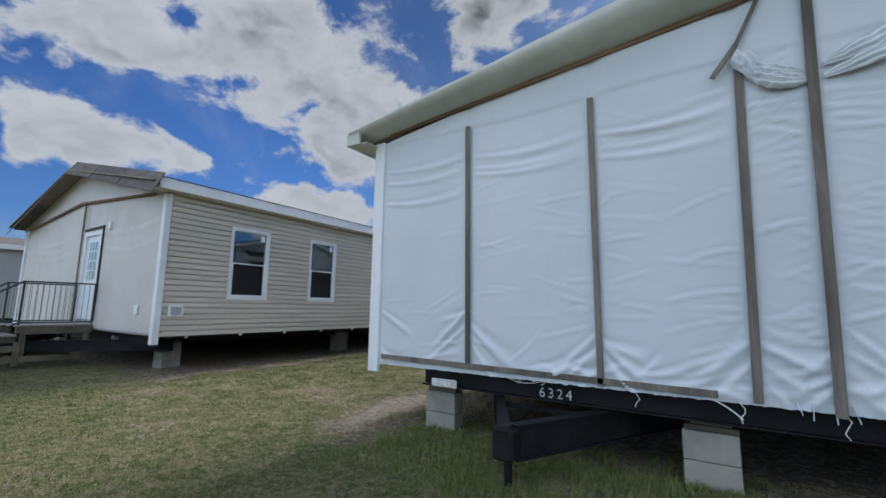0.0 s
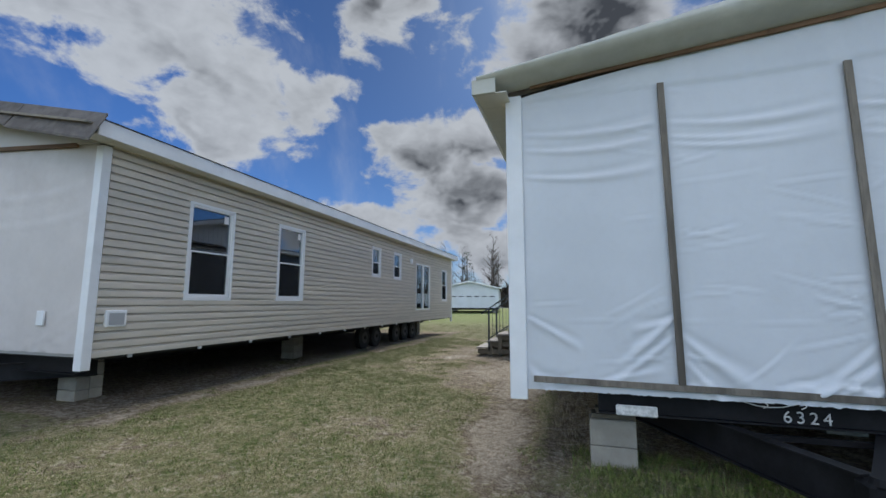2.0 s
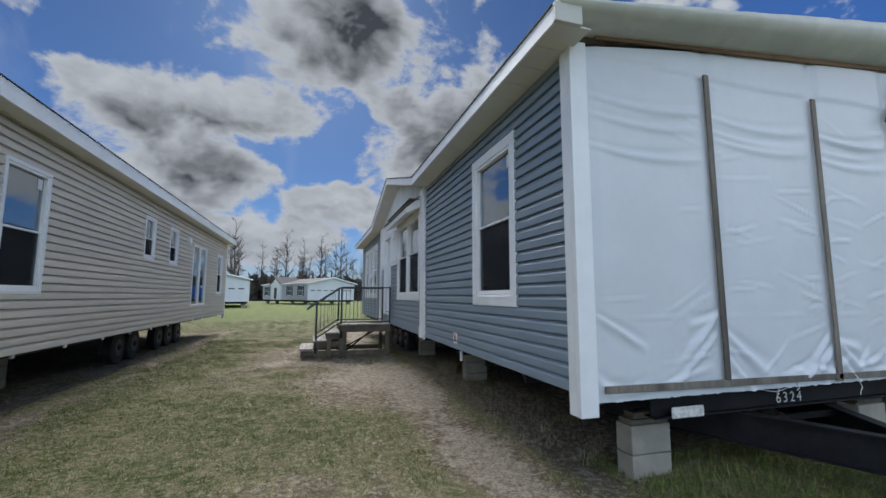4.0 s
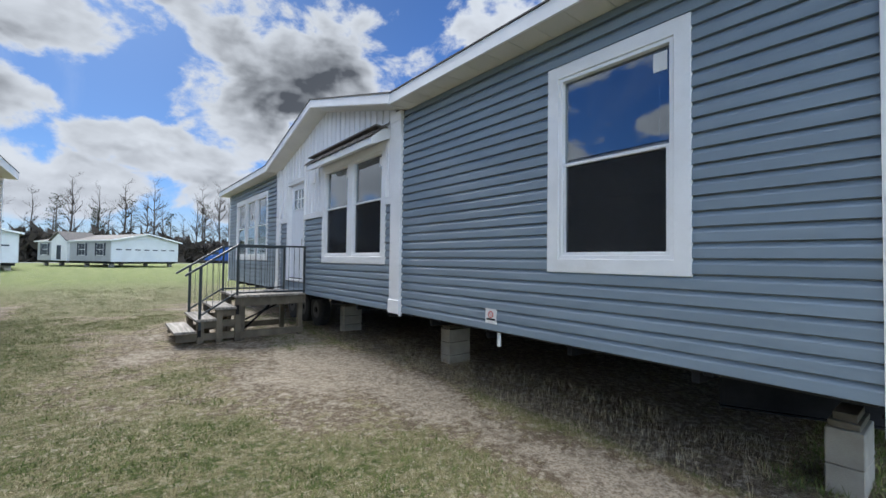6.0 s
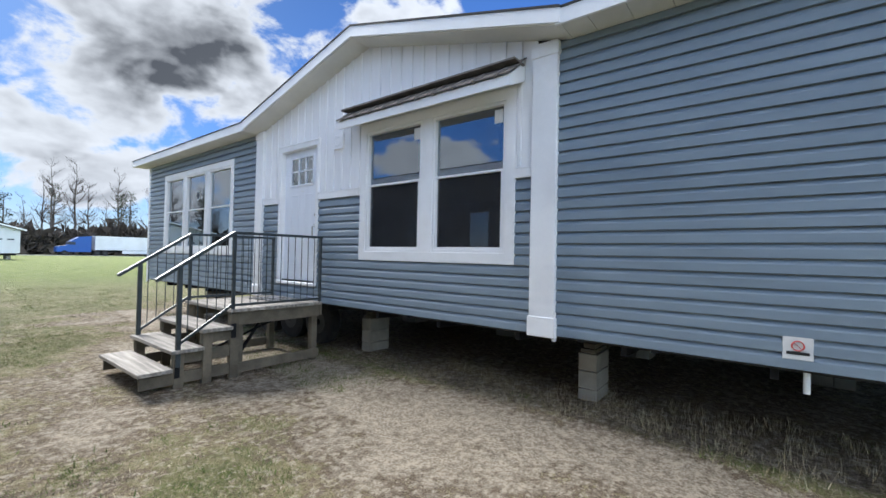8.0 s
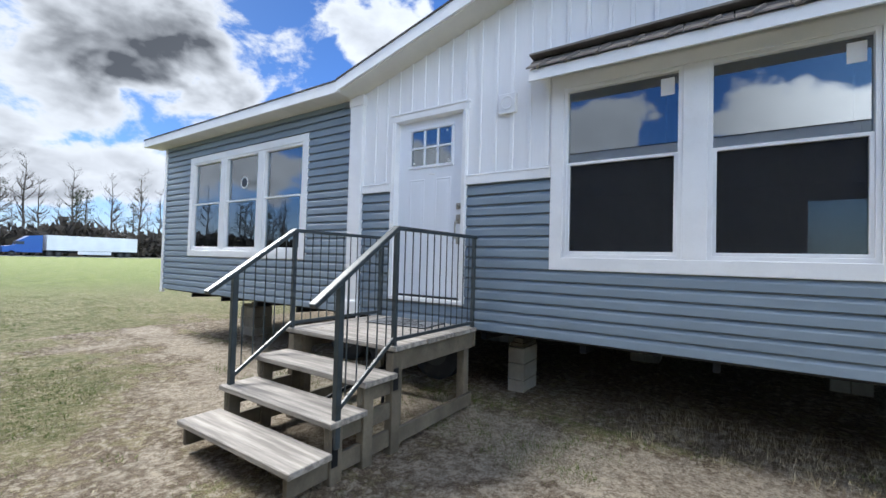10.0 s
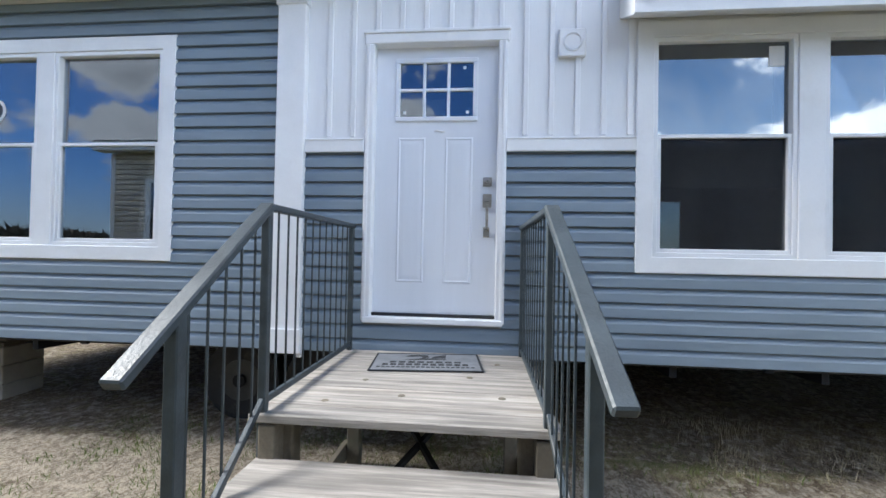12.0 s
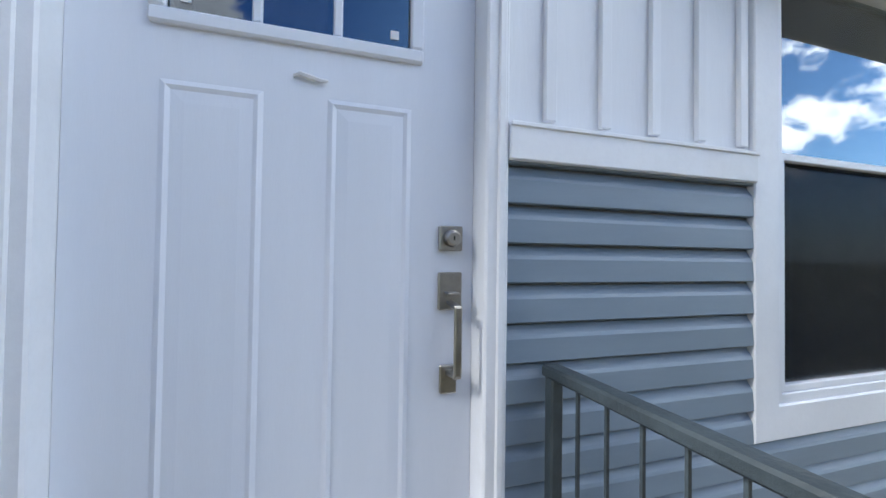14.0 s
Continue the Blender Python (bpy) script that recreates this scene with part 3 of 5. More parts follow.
holes = [inset(AW, 0.09), inset(DW, 0.09), inset(TW, 0.09), (DOOR[0] + 0.055, DOOR[1] - 0.055, 1.0, DOOR[3] - 0.075)]
wall = part("wall", holed(-A_LEN, 0.0, V0 + 0.01, V1, holes, 0.012, 0.13), M_INSIDE, home, m=MA)
siding(wall, -A_LEN + 0.02, -9.92, V0, V1, [inset(TW, 0.02)], M_BLUE, 0.1058, 1.2)
siding(wall, -9.71, -4.80, V0, 2.27, [inset(DW, 0.02), inset(DOOR, 0.02)], M_BLUE, 0.1058, 1.2)
siding(wall, -4.60, -0.04, V0, V1, [inset(AW, 0.02)], M_BLUE, 0.1058, 1.2)
for a in (-4.60, -9.73):
    part("pilaster_clip", box((a, -0.05, 0.715), (a + 0.035, -0.015, 0.748), 0.004), M_WHITE, home, m=MA)
# board-and-batten panel under the reverse gable
PK, PKZ, EVL, EVR, EVZ = -7.2, 4.22, -9.98, -4.56, 3.50


def gable_top(u):
    return EVZ + (PKZ - EVZ) * (1 - abs(u - PK) / (PK - EVL if u < PK else EVR - PK))


dwi, doi = inset(DW, 0.02), inset(DOOR, 0.02)
for a, b, c in ((-9.75, doi[0], 2.27), (doi[0], doi[1], doi[3]), (doi[1], dwi[0], 2.27), (dwi[0], dwi[1], dwi[3]), (dwi[1], -4.80, 2.27)):
    cuts = [a] + ([PK] if a < PK < b else []) + [b]
    for p0, p1 in zip(cuts, cuts[1:]):
        part("gable_panel", prism([(p0, c), (p1, c), (p1, gable_top(p1)), (p0, gable_top(p0))], -0.006, 0.011, "y"), M_BOARD, home, "white vertical board panel", MA)
u = -9.526
while u < -4.84:
    blocked = doi[0] - 0.02 < u < doi[1] + 0.02
    blocked2 = dwi[0] - 0.02 < u < dwi[1] + 0.02
    lo = doi[3] if blocked else dwi[3] + 0.05 if blocked2 else 2.37
    if gable_top(u) - lo > 0.06:
        part("batten", box((u - 0.018, -0.024, lo), (u + 0.018, -0.005, gable_top(u) - 0.01), 0.003), M_BOARD, home, m=MA)
    u += 0.182
for a, b in ((-9.705, DOOR[0]), (DOOR[1], DW[0]), (DW[1], -4.81)):
    bm = box((a, -0.040, 2.252), (b, 0.0, 2.346), 0.004)
    box((a, -0.046, 2.34), (b, 0.0, 2.352), 0.002, bm)
    part("band_trim", bm, M_WHITE, home, m=MA)
for a, b in ((-4.825, -4.575), (-9.925, -9.705)):
    bm = box((a, -0.062, 0.77), (b, 0.0, 3.50), 0.006)
    box((a - 0.012, -0.074, 0.745), (b + 0.012, 0.0, 0.93), 0.006, bm)
    box((a - 0.012, -0.074, 3.36), (b + 0.012, 0.0, 3.47), 0.006, bm)
    part("pilaster", bm, M_WHITE, home, "white flat pilaster with plinth block", MA)
window(home, MA, *AW, 1, 0.115, 2.31, label="white single-hung window with insect screen", sticker=True)
window(home, MA, *DW, 2, 0.115, 2.36, label="white twin single-hung window with insect screens", mull=0.17, sticker=True)
triple = window(home, MA, *TW, 3, 0.11, 2.33, label="white triple single-hung window", mull=0.14, screens=False, lower=M_DPANE)
part("sticker", tube([(-12.40, 0.026, 2.62), (-12.40, 0.029, 2.62)], [0.10, 0.10], 20), M_LABEL, triple, "round pale sticker with a dark ring")
part("sticker_ring", tube([(-12.40, 0.0245, 2.62), (-12.40, 0.0258, 2.62)], [0.075, 0.075], 20), M_SHUTTER, triple)

# front door
bm = bmesh.new()
for a, b in ((DOOR[0], DOOR[0] + 0.065), (DOOR[1] - 0.065, DOOR[1])):
    box((a, -0.032, 1.005), (b, 0.11, DOOR[3] - 0.085), 0.006, bm)
    c = a + 0.012 if a == DOOR[0] else b - 0.034
    box((c, -0.040, 1.005), (c + 0.022, -0.03, DOOR[3] - 0.085), 0.004, bm)
box((DOOR[0] - 0.008, -0.034, DOOR[3] - 0.085), (DOOR[1] + 0.008, 0.09, DOOR[3]), 0.006, bm)
box((DOOR[0] - 0.016, -0.045, DOOR[3] - 0.012), (DOOR[1] + 0.016, 0.0, DOOR[3] + 0.012), 0.004, bm)
surround = part("door_frame", bm, M_WHITE, home, "white moulded door surround", MA)
part("threshold", box((DOOR[0] + 0.012, -0.05, 0.992), (DOOR[1] - 0.012, 0.09, 1.035), 0.006), M_WHITE, surround, "pale metal door threshold")
part("threshold_gap", box((DOOR[0] + 0.065, 0.03, 1.034), (DOOR[1] - 0.065, 0.08, 1.058)), M_DARK, surround)
S0, S1, SB, ST = -9.184, -8.266, 1.045, 3.06
RECESS = Matrix.Translation((0.026, 0, 0))          # the leaf sits back in its jamb
slab_holes = [(-9.0, -8.45, 2.535, 2.945)]
bm = plate(S0, S1, SB, ST, slab_holes[0], 0.028, 0.07)
door = part("door", bm, M_DOOR, home, "white panelled front door with six-pane light, closed", RECESS @ MA)
for a, b in ((-9.012, -8.80), (-8.655, -8.443)):
    c, d, g = 1.288, 2.38, 0.022
    pn = bmesh.new()
    o = [pn.verts.new(p) for p in ((a, 0.0278, c), (b, 0.0278, c), (b, 0.0278, d), (a, 0.0278, d))]
    i1 = [pn.verts.new(p) for p in ((a + 0.012, 0.0225, c + 0.012), (b - 0.012, 0.0225, c + 0.012), (b - 0.012, 0.0225, d - 0.012), (a + 0.012, 0.0225, d - 0.012))]
    i2 = [pn.verts.new(p) for p in ((a + g, 0.027, c + g), (b - g, 0.027, c + g), (b - g, 0.027, d - g), (a + g, 0.027, d - g))]
    i3 = [pn.verts.new(p) for p in ((a + 0.05, 0.025, c + 0.05), (b - 0.05, 0.025, c + 0.05), (b - 0.05, 0.025, d - 0.05), (a + 0.05, 0.025, d - 0.05))]
    for r0, r1 in ((o, i1), (i1, i2), (i2, i3)):
        for k in range(4):
            pn.faces.new((r0[k], r0[(k + 1) % 4], r1[(k + 1) % 4], r1[k]))
    pn.faces.new(i3)
    part("door_panel", pn, M_DOOR, door)
L0, L1, LB, LT = -9.035, -8.415, 2.50, 2.975
bm = bmesh.new()
for q in ((L0, L1, LB, LB + 0.035), (L0, L1, LT - 0.035, LT), (L0, L0 + 0.035, LB + 0.035, LT - 0.035), (L1 - 0.035, L1, LB + 0.035, LT - 0.035)):
    box((q[0], 0.012, q[2]), (q[1], 0.05, q[3]), 0.005, bm)
lite = part("door_light_frame", bm, M_DOOR, door)
pw = (L1 - L0 - 0.07) / 3
for k in (1, 2):
    x = L0 + 0.035 + pw * k
    part("glazing_bar", box((x - 0.011, 0.016, LB + 0.035), (x + 0.011, 0.05, LT - 0.035), 0.004), M_DOOR, door)
part("glazing_bar", box((L0 + 0.035, 0.017, (LB + LT) / 2 - 0.011), (L1 - 0.035, 0.049, (LB + LT) / 2 + 0.011), 0.004), M_DOOR, door)
for k in range(3):
    for r in range(2):
        x, z, ph = L0 + 0.035 + pw * k, LB + 0.035 + r * (LT - LB - 0.07) / 2, (LT - LB - 0.07) / 2
        part("pane", box((x, 0.032, z), (x + pw, 0.037, z + ph)), M_PANE, door).visible_shadow = False
for x, z in ((L0 + 0.07, LB + 0.07), (L1 - 0.075, LB + 0.07), (L1 - 0.10, LT - 0.07)):
    part("pane_sticker", box((x - 0.011, 0.029, z - 0.011), (x + 0.011, 0.0312, z + 0.011)), M_LABEL, door, "small white paper tag")
part("hanging_notice", box((L0 + 0.045 + pw, 0.041, LB + 0.05), (L0 + pw * 2 + 0.01, 0.045, LB + 0.17)), M_LABEL, door, "white notice hung behind the glass")
bm = tube([(-8.735, 0.024, 2.425), (-8.72, 0.02, 2.431), (-8.70, 0.018, 2.425), (-8.675, 0.019, 2.42), (-8.655, 0.023, 2.423)], [0.004, 0.006, 0.007, 0.006, 0.003], 6)
part("tape_scrap", bm, M_LABEL, door, "curled scrap of white tape")
# lock set
bm = box((-8.365, 0.012, 2.012), (-8.30, 0.028, 2.078), 0.003)
dead = part("deadbolt", bm, M_NICKEL, door, "brushed nickel square deadbolt")
part("lock_cylinder", tube([(-8.3325, 0.012, 2.045), (-8.3325, -0.008, 2.045), (-8.3325, -0.012, 2.045)], [0.023, 0.021, 0.015], 20), M_NICKEL, dead, smooth=False)
part("keyhole", box((-8.3345, -0.0135, 2.039), (-8.3305, -0.011, 2.051)), M_DARK, dead)
bm = box((-8.365, 0.014, 1.855), (-8.30, 0.028, 1.955), 0.003)
grip = part("door_handle", bm, M_NICKEL, door, "brushed nickel pull handle")
part("lower_plate", box((-8.358, 0.014, 1.635), (-8.312, 0.028, 1.71), 0.003), M_NICKEL, grip)
bm = bar((-8.333, 0.02, 1.875), (-8.333, -0.05, 1.867), 0.022, 0.012, 0.003)
bar((-8.333, -0.048, 1.87), (-8.333, -0.048, 1.695), 0.02, 0.012, 0.003, bm)
bar((-8.333, -0.05, 1.697), (-8.333, 0.02, 1.69), 0.022, 0.014, 0.003, bm)
part("grip", bm, M_NICKEL, grip)
part("thumb_latch", box((-8.35, -0.02, 1.895), (-8.316, 0.02, 1.904), 0.003), M_NICKEL, grip)
# square vent block beside the door
bm = box((-7.845, -0.045, 2.925), (-7.655, -0.004, 3.125), 0.008)
vent = part("vent_block", bm, M_WHITE, home, "white square mounting block", MA)
part("vent_ring", tube([(-7.75 + 0.062 * math.cos(a * 0.2618), -0.046, 3.030 + 0.062 * math.sin(a * 0.2618)) for a in range(25)], 0.009, 6), M_WHITE, vent)
part("vent_lip", box((-7.83, -0.055, 2.92), (-7.67, -0.044, 2.945), 0.004), M_WHITE, vent)
# awning over the twin window
aw0, aw1 = -7.42, -4.93
awning = part("awning", prism([(-0.008, 3.20), (-0.285, 3.07), (-0.31, 3.07), (-0.31, 3.165), (-0.008, 3.405)], aw0, aw1, "x"), M_WHITE, home, "small shingled awning above the twin window", MA)
du = 0.305
x = aw0 - 0.02
while x < aw1:
    e = min(x + du, aw1 + 0.02)
    for r in range(3):
        t0, t1 = r / 3, (r + 1) / 3 + 0.03
        p = lambda t, h: (-0.335 + t * 0.33, 3.165 + t * 0.262 + h)
        a, b = p(t0, 0.022), p(min(1, t1), 0.008)
        c, d = p(t0, 0.006), p(min(1, t1), 0.002)
        part("shingle", prism([a, b, d, c], x + 0.004, e - 0.004, "x"), M_SHINGLE, awning)
    x += du
for i in range(10):
    x = aw0 + 0.12 + 0.25 * i
    part("shingle_tab", bar((x - 0.03, -0.345, 3.168), (x + 0.045, -0.235, 3.262), 0.05, 0.03, 0.006), M_SHINGLE, awning)
part("awning_cap", bar((aw0 - 0.02, -0.16, 3.335), (aw1 + 0.02, -0.16, 3.335), 0.20, 0.022, 0.004, up=(-0.62, 0, 0.78)), M_SHINGLE, awning, "dark cap course of the awning")
# service sticker and vent pipe at the foot of the wall
lab = part("service_plate", box((-2.96, -0.024, 0.83), (-2.80, -0.012, 0.985), 0.003), M_LABEL, home, "white service sticker plate with red print", MA)
part("print_bar", box((-2.94, -0.026, 0.865), (-2.82, -0.0243, 0.885)), M_DARK, lab)
part("print_ring", tube([(-2.88 + 0.032 * math.cos(a * 0.3307), -0.0255, 0.923 + 0.032 * math.sin(a * 0.3307)) for a in range(20)], 0.0045, 6), M_RED, lab, "red printed ring with a slash")
part("print_bar", bar((-2.902, -0.0255, 0.945), (-2.858, -0.0255, 0.901), 0.007, 0.003), M_RED, lab)
part("vent_pipe", tube([(-2.83, 0.05, 0.78), (-2.83, 0.05, 0.60)], 0.02, 12), M_WHITE, home, m=MA)
for u in (-4.35, -3.75, -0.9, -6.4, -11.5):
    part("strap_end", box((u - 0.03, -0.01, 0.735), (u + 0.03, 0.02, 0.765), 0.004), M_STEEL, home, m=MA)
# corner trim
part("corner_trim", box((-0.045, -0.05, 0.606), (0.11, 0.0, 3.53), 0.004), M_WHITE, home)
part("corner_trim", box((-0.044, 0.0, 0.606), (0.0, 0.10, 3.53), 0.004), M_WHITE, home)
part("corner_trim", box((-0.03, 15.0, 0.70), (0.02, 15.09, 3.5), 0.004), M_WHITE, home)
# remaining shell, floor and ceiling
bm = box((0.13, 0.02, V0), (A_W, 0.12, 3.5))
prism([(0.0, 3.5), (A_W, 3.5), (A_RIDGE, 4.1)], 0.02, 0.12, "y", bm)
box((0.13, 14.95, V0), (A_W, 15.05, 3.5), 0, bm)
prism([(0.0, 3.5), (A_W, 3.5), (A_RIDGE, 4.1)], 14.95, 15.05, "y", bm)
part("end_wall", bm, M_INSIDE, home)
back = part("wall", holed(0.12, A_LEN - 0.1, V0, V1, [(3.2, 4.4, 1.5, 3.0), (10.5, 11.3, 1.6, 3.0), (13.0, 14.2, 1.5, 3.0)], 0.0, 0.12), M_INSIDE, home, m=pose(A_W, 0, 0, 0, 0, 90))
part("floor_deck", box((0.02, 0.13, V0 - 0.02), (A_W, 14.94, V0 + 0.16)), M_DARK, home)
part("skirting", box((A_W - 0.03, 0.1, -0.05), (A_W, 14.95, V0)), M_GREYV, home, "vinyl skirting panel below the far wall")
part("ceiling_board", box((0.13, 0.13, 3.36), (A_W - 0.02, 14.94, 3.42)), M_INSIDE, home)
# roof: two main slopes, reverse gable, fascia, soffit
RZ = 4.29
roof = None
for y0, y1, x0 in ((0.01, 4.52, -0.30), (4.52, 9.86, 0.15), (9.86, 15.3, -0.30)):
    za = 3.60 + 0.15 * (x0 + 0.30)
    bm = prism([(x0, za), (A_RIDGE, RZ), (9.1, 3.60), (9.1, 3.50), (A_RIDGE, RZ - 0.10), (x0, za - 0.10)], y0, y1, "y")
    roof = part("roof", bm, M_SHINGLE, home, "low brown-grey shingled roof")
bm = bmesh.new()
ga = [(-7.2, 4.34), (-9.98, 3.61), (-9.98, 3.50), (-7.2, 4.23), (-4.50, 3.50), (-4.50, 3.61)]
prism([(a, z) for a, z in ga], -0.31, 4.2, "y", bm)
part("gable_roof", bm, M_SHINGLE, roof, m=MA)
for (a0, z0), (a1, z1) in (((-9.90, 3.545), (-7.2, 4.265)), ((-7.2, 4.265), (-4.45, 3.545))):
    bm = bmesh.new()
    prism([(a0, z0 - 0.065), (a1, z1 - 0.065), (a1, z1 + 0.065), (a0, z0 + 0.065)], -0.335, -0.31, "y", bm)
    part("fascia", bm, M_WHITE, home, m=MA)
    bm = bmesh.new()
    prism([(a0, z0 + 0.065), (a1, z1 + 0.065), (a1, z1 + 0.085), (a0, z0 + 0.085)], -0.345, -0.2, "y", bm)
    part("drip_edge", bm, M_DARK, home, m=MA)
    bm = bmesh.new()
    prism([(a0, z0 - 0.075), (a1, z1 - 0.075), (a1, z1 - 0.06), (a0, z0 - 0.06)], -0.309, -0.006, "y", bm)
    part("soffit", bm, M_SOFFIT, home, m=MA)
for y0, y1 in ((-0.27, 4.50), (9.86, 15.3)):
    part("fascia", box((-0.325, y0, 3.47), (-0.30, y1, 3.605), 0.003), M_WHITE, home)
    part("drip_edge", box((-0.335, y0, 3.605), (-0.2, y1, 3.622)), M_DARK, home)
    y = y0
    while y < y1 - 0.01:
        e = min(y + 0.3, y1)
        part("soffit_panel", box((-0.30, y + 0.002, 3.478), (0.0, e - 0.002, 3.49), 0.002), M_SOFFIT, home)
        y += 0.3
part("fascia", box((9.1, -0.27, 3.47), (9.125, 15.3, 3.605)), M_WHITE, home)
bm = prism([(-0.30, 3.60), (A_RIDGE, RZ), (9.1, 3.60), (9.1, 3.47), (A_RIDGE, RZ - 0.13), (-0.30, 3.47)], 15.3, 15.33, "y")
part("fascia", bm, M_WHITE, home)

# wrapped end
LATHS = (1.37, 2.73, 3.875, 4.335)
wr = part("house_wrap", wrapped(0.10, 8.45, 0.70, lambda u: 3.50 + 0.14 * (4.3 - abs(u - 4.3)), 0.02, 1.2, 2, LATHS, ((3.8, 8.5),), 3.45), M_WRAP, home, "crumpled white house wrap", smooth=True)


def lath(p, q, w=0.055, mat=None, t=0.02):
    part("lath", bar(p, q, t, w, 0.003, up=(1, 0, 0)) if p[0] == q[0] or abs(p[2] - q[2]) > abs(p[0] - q[0]) else bar(p, q, t, w, 0.003), mat or M_BATTEN, home, "weathered wooden lath")


lath((1.375, -0.045, 0.80), (1.36, -0.045, 3.46))
lath((2.73, -0.045, 0.72), (2.725, -0.045, 3.43))
lath((3.85, -0.045, 0.72), (3.905, -0.045, 3.36), 0.062)
lath((4.30, -0.055, 0.68), (4.37, -0.055, 4.05), 0.066)
lath((0.17, -0.045, 0.795), (3.60, -0.045, 0.755), 0.055)
lath((3.72, -0.10, 3.30), (3.90, -0.08, 3.55), 0.04)
lath((3.90, -0.08, 3.55), (4.10, -0.06, 3.98), 0.03)
def crumple(pts, wide, seed):
    """A gathered strip of sheeting along a line: narrow pleats that pinch at both ends."""
    bm = bmesh.new()
    rows = []
    n = 26
    for i in range(n + 1):
        f = i / n * (len(pts) - 1)
        a = min(int(f), len(pts) - 2)
        p = Vector(pts[a]).lerp(Vector(pts[a + 1]), f - a)
        tang = Vector(pts[a + 1]) - Vector(pts[a])
        across = Vector((-tang.z, 0, tang.x)).normalized()
        k = 0.35 + 0.65 * math.sin(3.14 * i / n)
        row = []
        for j in range(11):
            v = j / 10 - 0.5
            rise = 0.016 * math.sin(v * 19 + seed * 5) * k + 0.022 * noise.noise(Vector((f * 1.3, v * 5, seed * 3.1))) + 0.02 * (0.25 - v * v) * 4 * k
            row.append(bm.verts.new(p + across * (v * wide * 1.6 * k + 0.012 * noise.noise(Vector((f * 2, seed, v)))) + Vector((0, -rise, 0))))
        rows.append(row)
    for a, b in zip(rows, rows[1:]):
        for j in range(10):
            bm.faces.new((a[j], b[j], b[j + 1], a[j + 1]))
    return bm


# torn gathers of sheeting at the middle seam
for sx, x0, x1, z0, z1 in ((1, 3.92, 4.30, 3.38, 3.20), (1, 3.95, 4.32, 3.30, 3.14), (1, 4.42, 5.0, 3.24, 3.48), (1, 4.42, 5.1, 3.14, 3.42)):
    pts = [(x0 + (x1 - x0) * i / 8, -0.05 - 0.05 * math.sin(3.14 * i / 8), z0 + (z1 - z0) * i / 8 - 0.05 * math.sin(3.14 * i / 8)) for i in range(9)]
    part("loose_fold", crumple(pts, 0.085, x0), M_WRAP, home, smooth=True)
pts = [(3.90, -0.07, 3.52), (3.92, -0.09, 3.44), (3.97, -0.09, 3.36), (3.99, -0.08, 3.25)]
part("loose_fold", crumple(pts, 0.10, 9.0), M_WRAP, home, smooth=True)
# rolled sheeting over the rake
for s in (1, -1):
    bm = bmesh.new()
    rows = []
    for i in range(120):
        x = -0.28 + 4.58 * i / 119
        zt = 3.66 + (RZ - 3.60) * (x + 0.30) / 4.6
        zs = 3.585 + 0.094 * x
        k1 = noise.noise(Vector((x * 1.4, 0.3, 7))) * 0.05
        k2 = noise.noise(Vector((x * 4.5, 1.3, 3))) * 0.02
        prof = [(-0.03, zs), (-0.14 + k2, zs + 0.10 * (zt - zs) + k1 * 0.4), (-0.26 + k1 * 0.4, zs + 0.30 * (zt - zs)), (-0.335 + k2, zs + 0.62 * (zt - zs)), (-0.33, zt - 0.02 + k2 * 0.5), (-0.26, zt + 0.015), (0.0, zt + 0.01)]
        xx = x if s > 0 else 2 * A_RIDGE - x
        rows.append([bm.verts.new((xx, y, z)) for y, z in prof])
    for a, b in zip(rows, rows[1:]):
        for j in range(6):
            bm.faces.new((a[j], b[j], b[j + 1], a[j + 1]))
    bm.faces.new(rows[0])
    part("rake_sheeting", bm, M_RAKE, home, "dirty cream sheeting rolled over the roof edge", smooth=True)
part("fascia_end", box((-0.33, -0.31, 3.47), (-0.10, -0.27, 3.62), 0.004), M_RAKE, home)
lath((0.20, -0.05, 3.60), (2.2, -0.05, 3.775), 0.04, M_LATHX)
lath((2.2, -0.052, 3.775), (4.2, -0.05, 3.965), 0.045, M_LATHX)
# ragged hem and strings
for i in range(26):
    x = 4.05 + i * 0.11 + random.uniform(-0.03, 0.03)
    part("hem_shred", bar((x, -0.03, 0.76), (x + random.uniform(-0.05, 0.05), -0.05, 0.70 - random.random() * 0.07), 0.004, random.uniform(0.02, 0.06), up=(0, 1, 0)), M_WRAP, home)
for x, ln in ((3.02, 0.16), (1.95, 0.08), (3.75, 0.18), (4.33, 0.2), (2.2, 0.07)):
    pts = [(x + 0.02 * math.sin(k * 1.7 + x), -0.03, 0.74 - ln * k / 5) for k in range(6)]
    part("loose_string", tube(pts, 0.004, 5), M_STRING, home)
pts = [(1.72 + 0.09 * k, 0.02, 0.73 - 0.07 * math.sin(0.52 * k)) for k in range(7)]
part("loose_string", tube(pts, 0.004, 5), M_STRING, home)
pts = [(3.45 + 0.05 * k, -0.03, 0.73 - 0.004 * k * k) for k in range(7)]
part("loose_string", tube(pts, 0.006, 5), M_STRING, home)

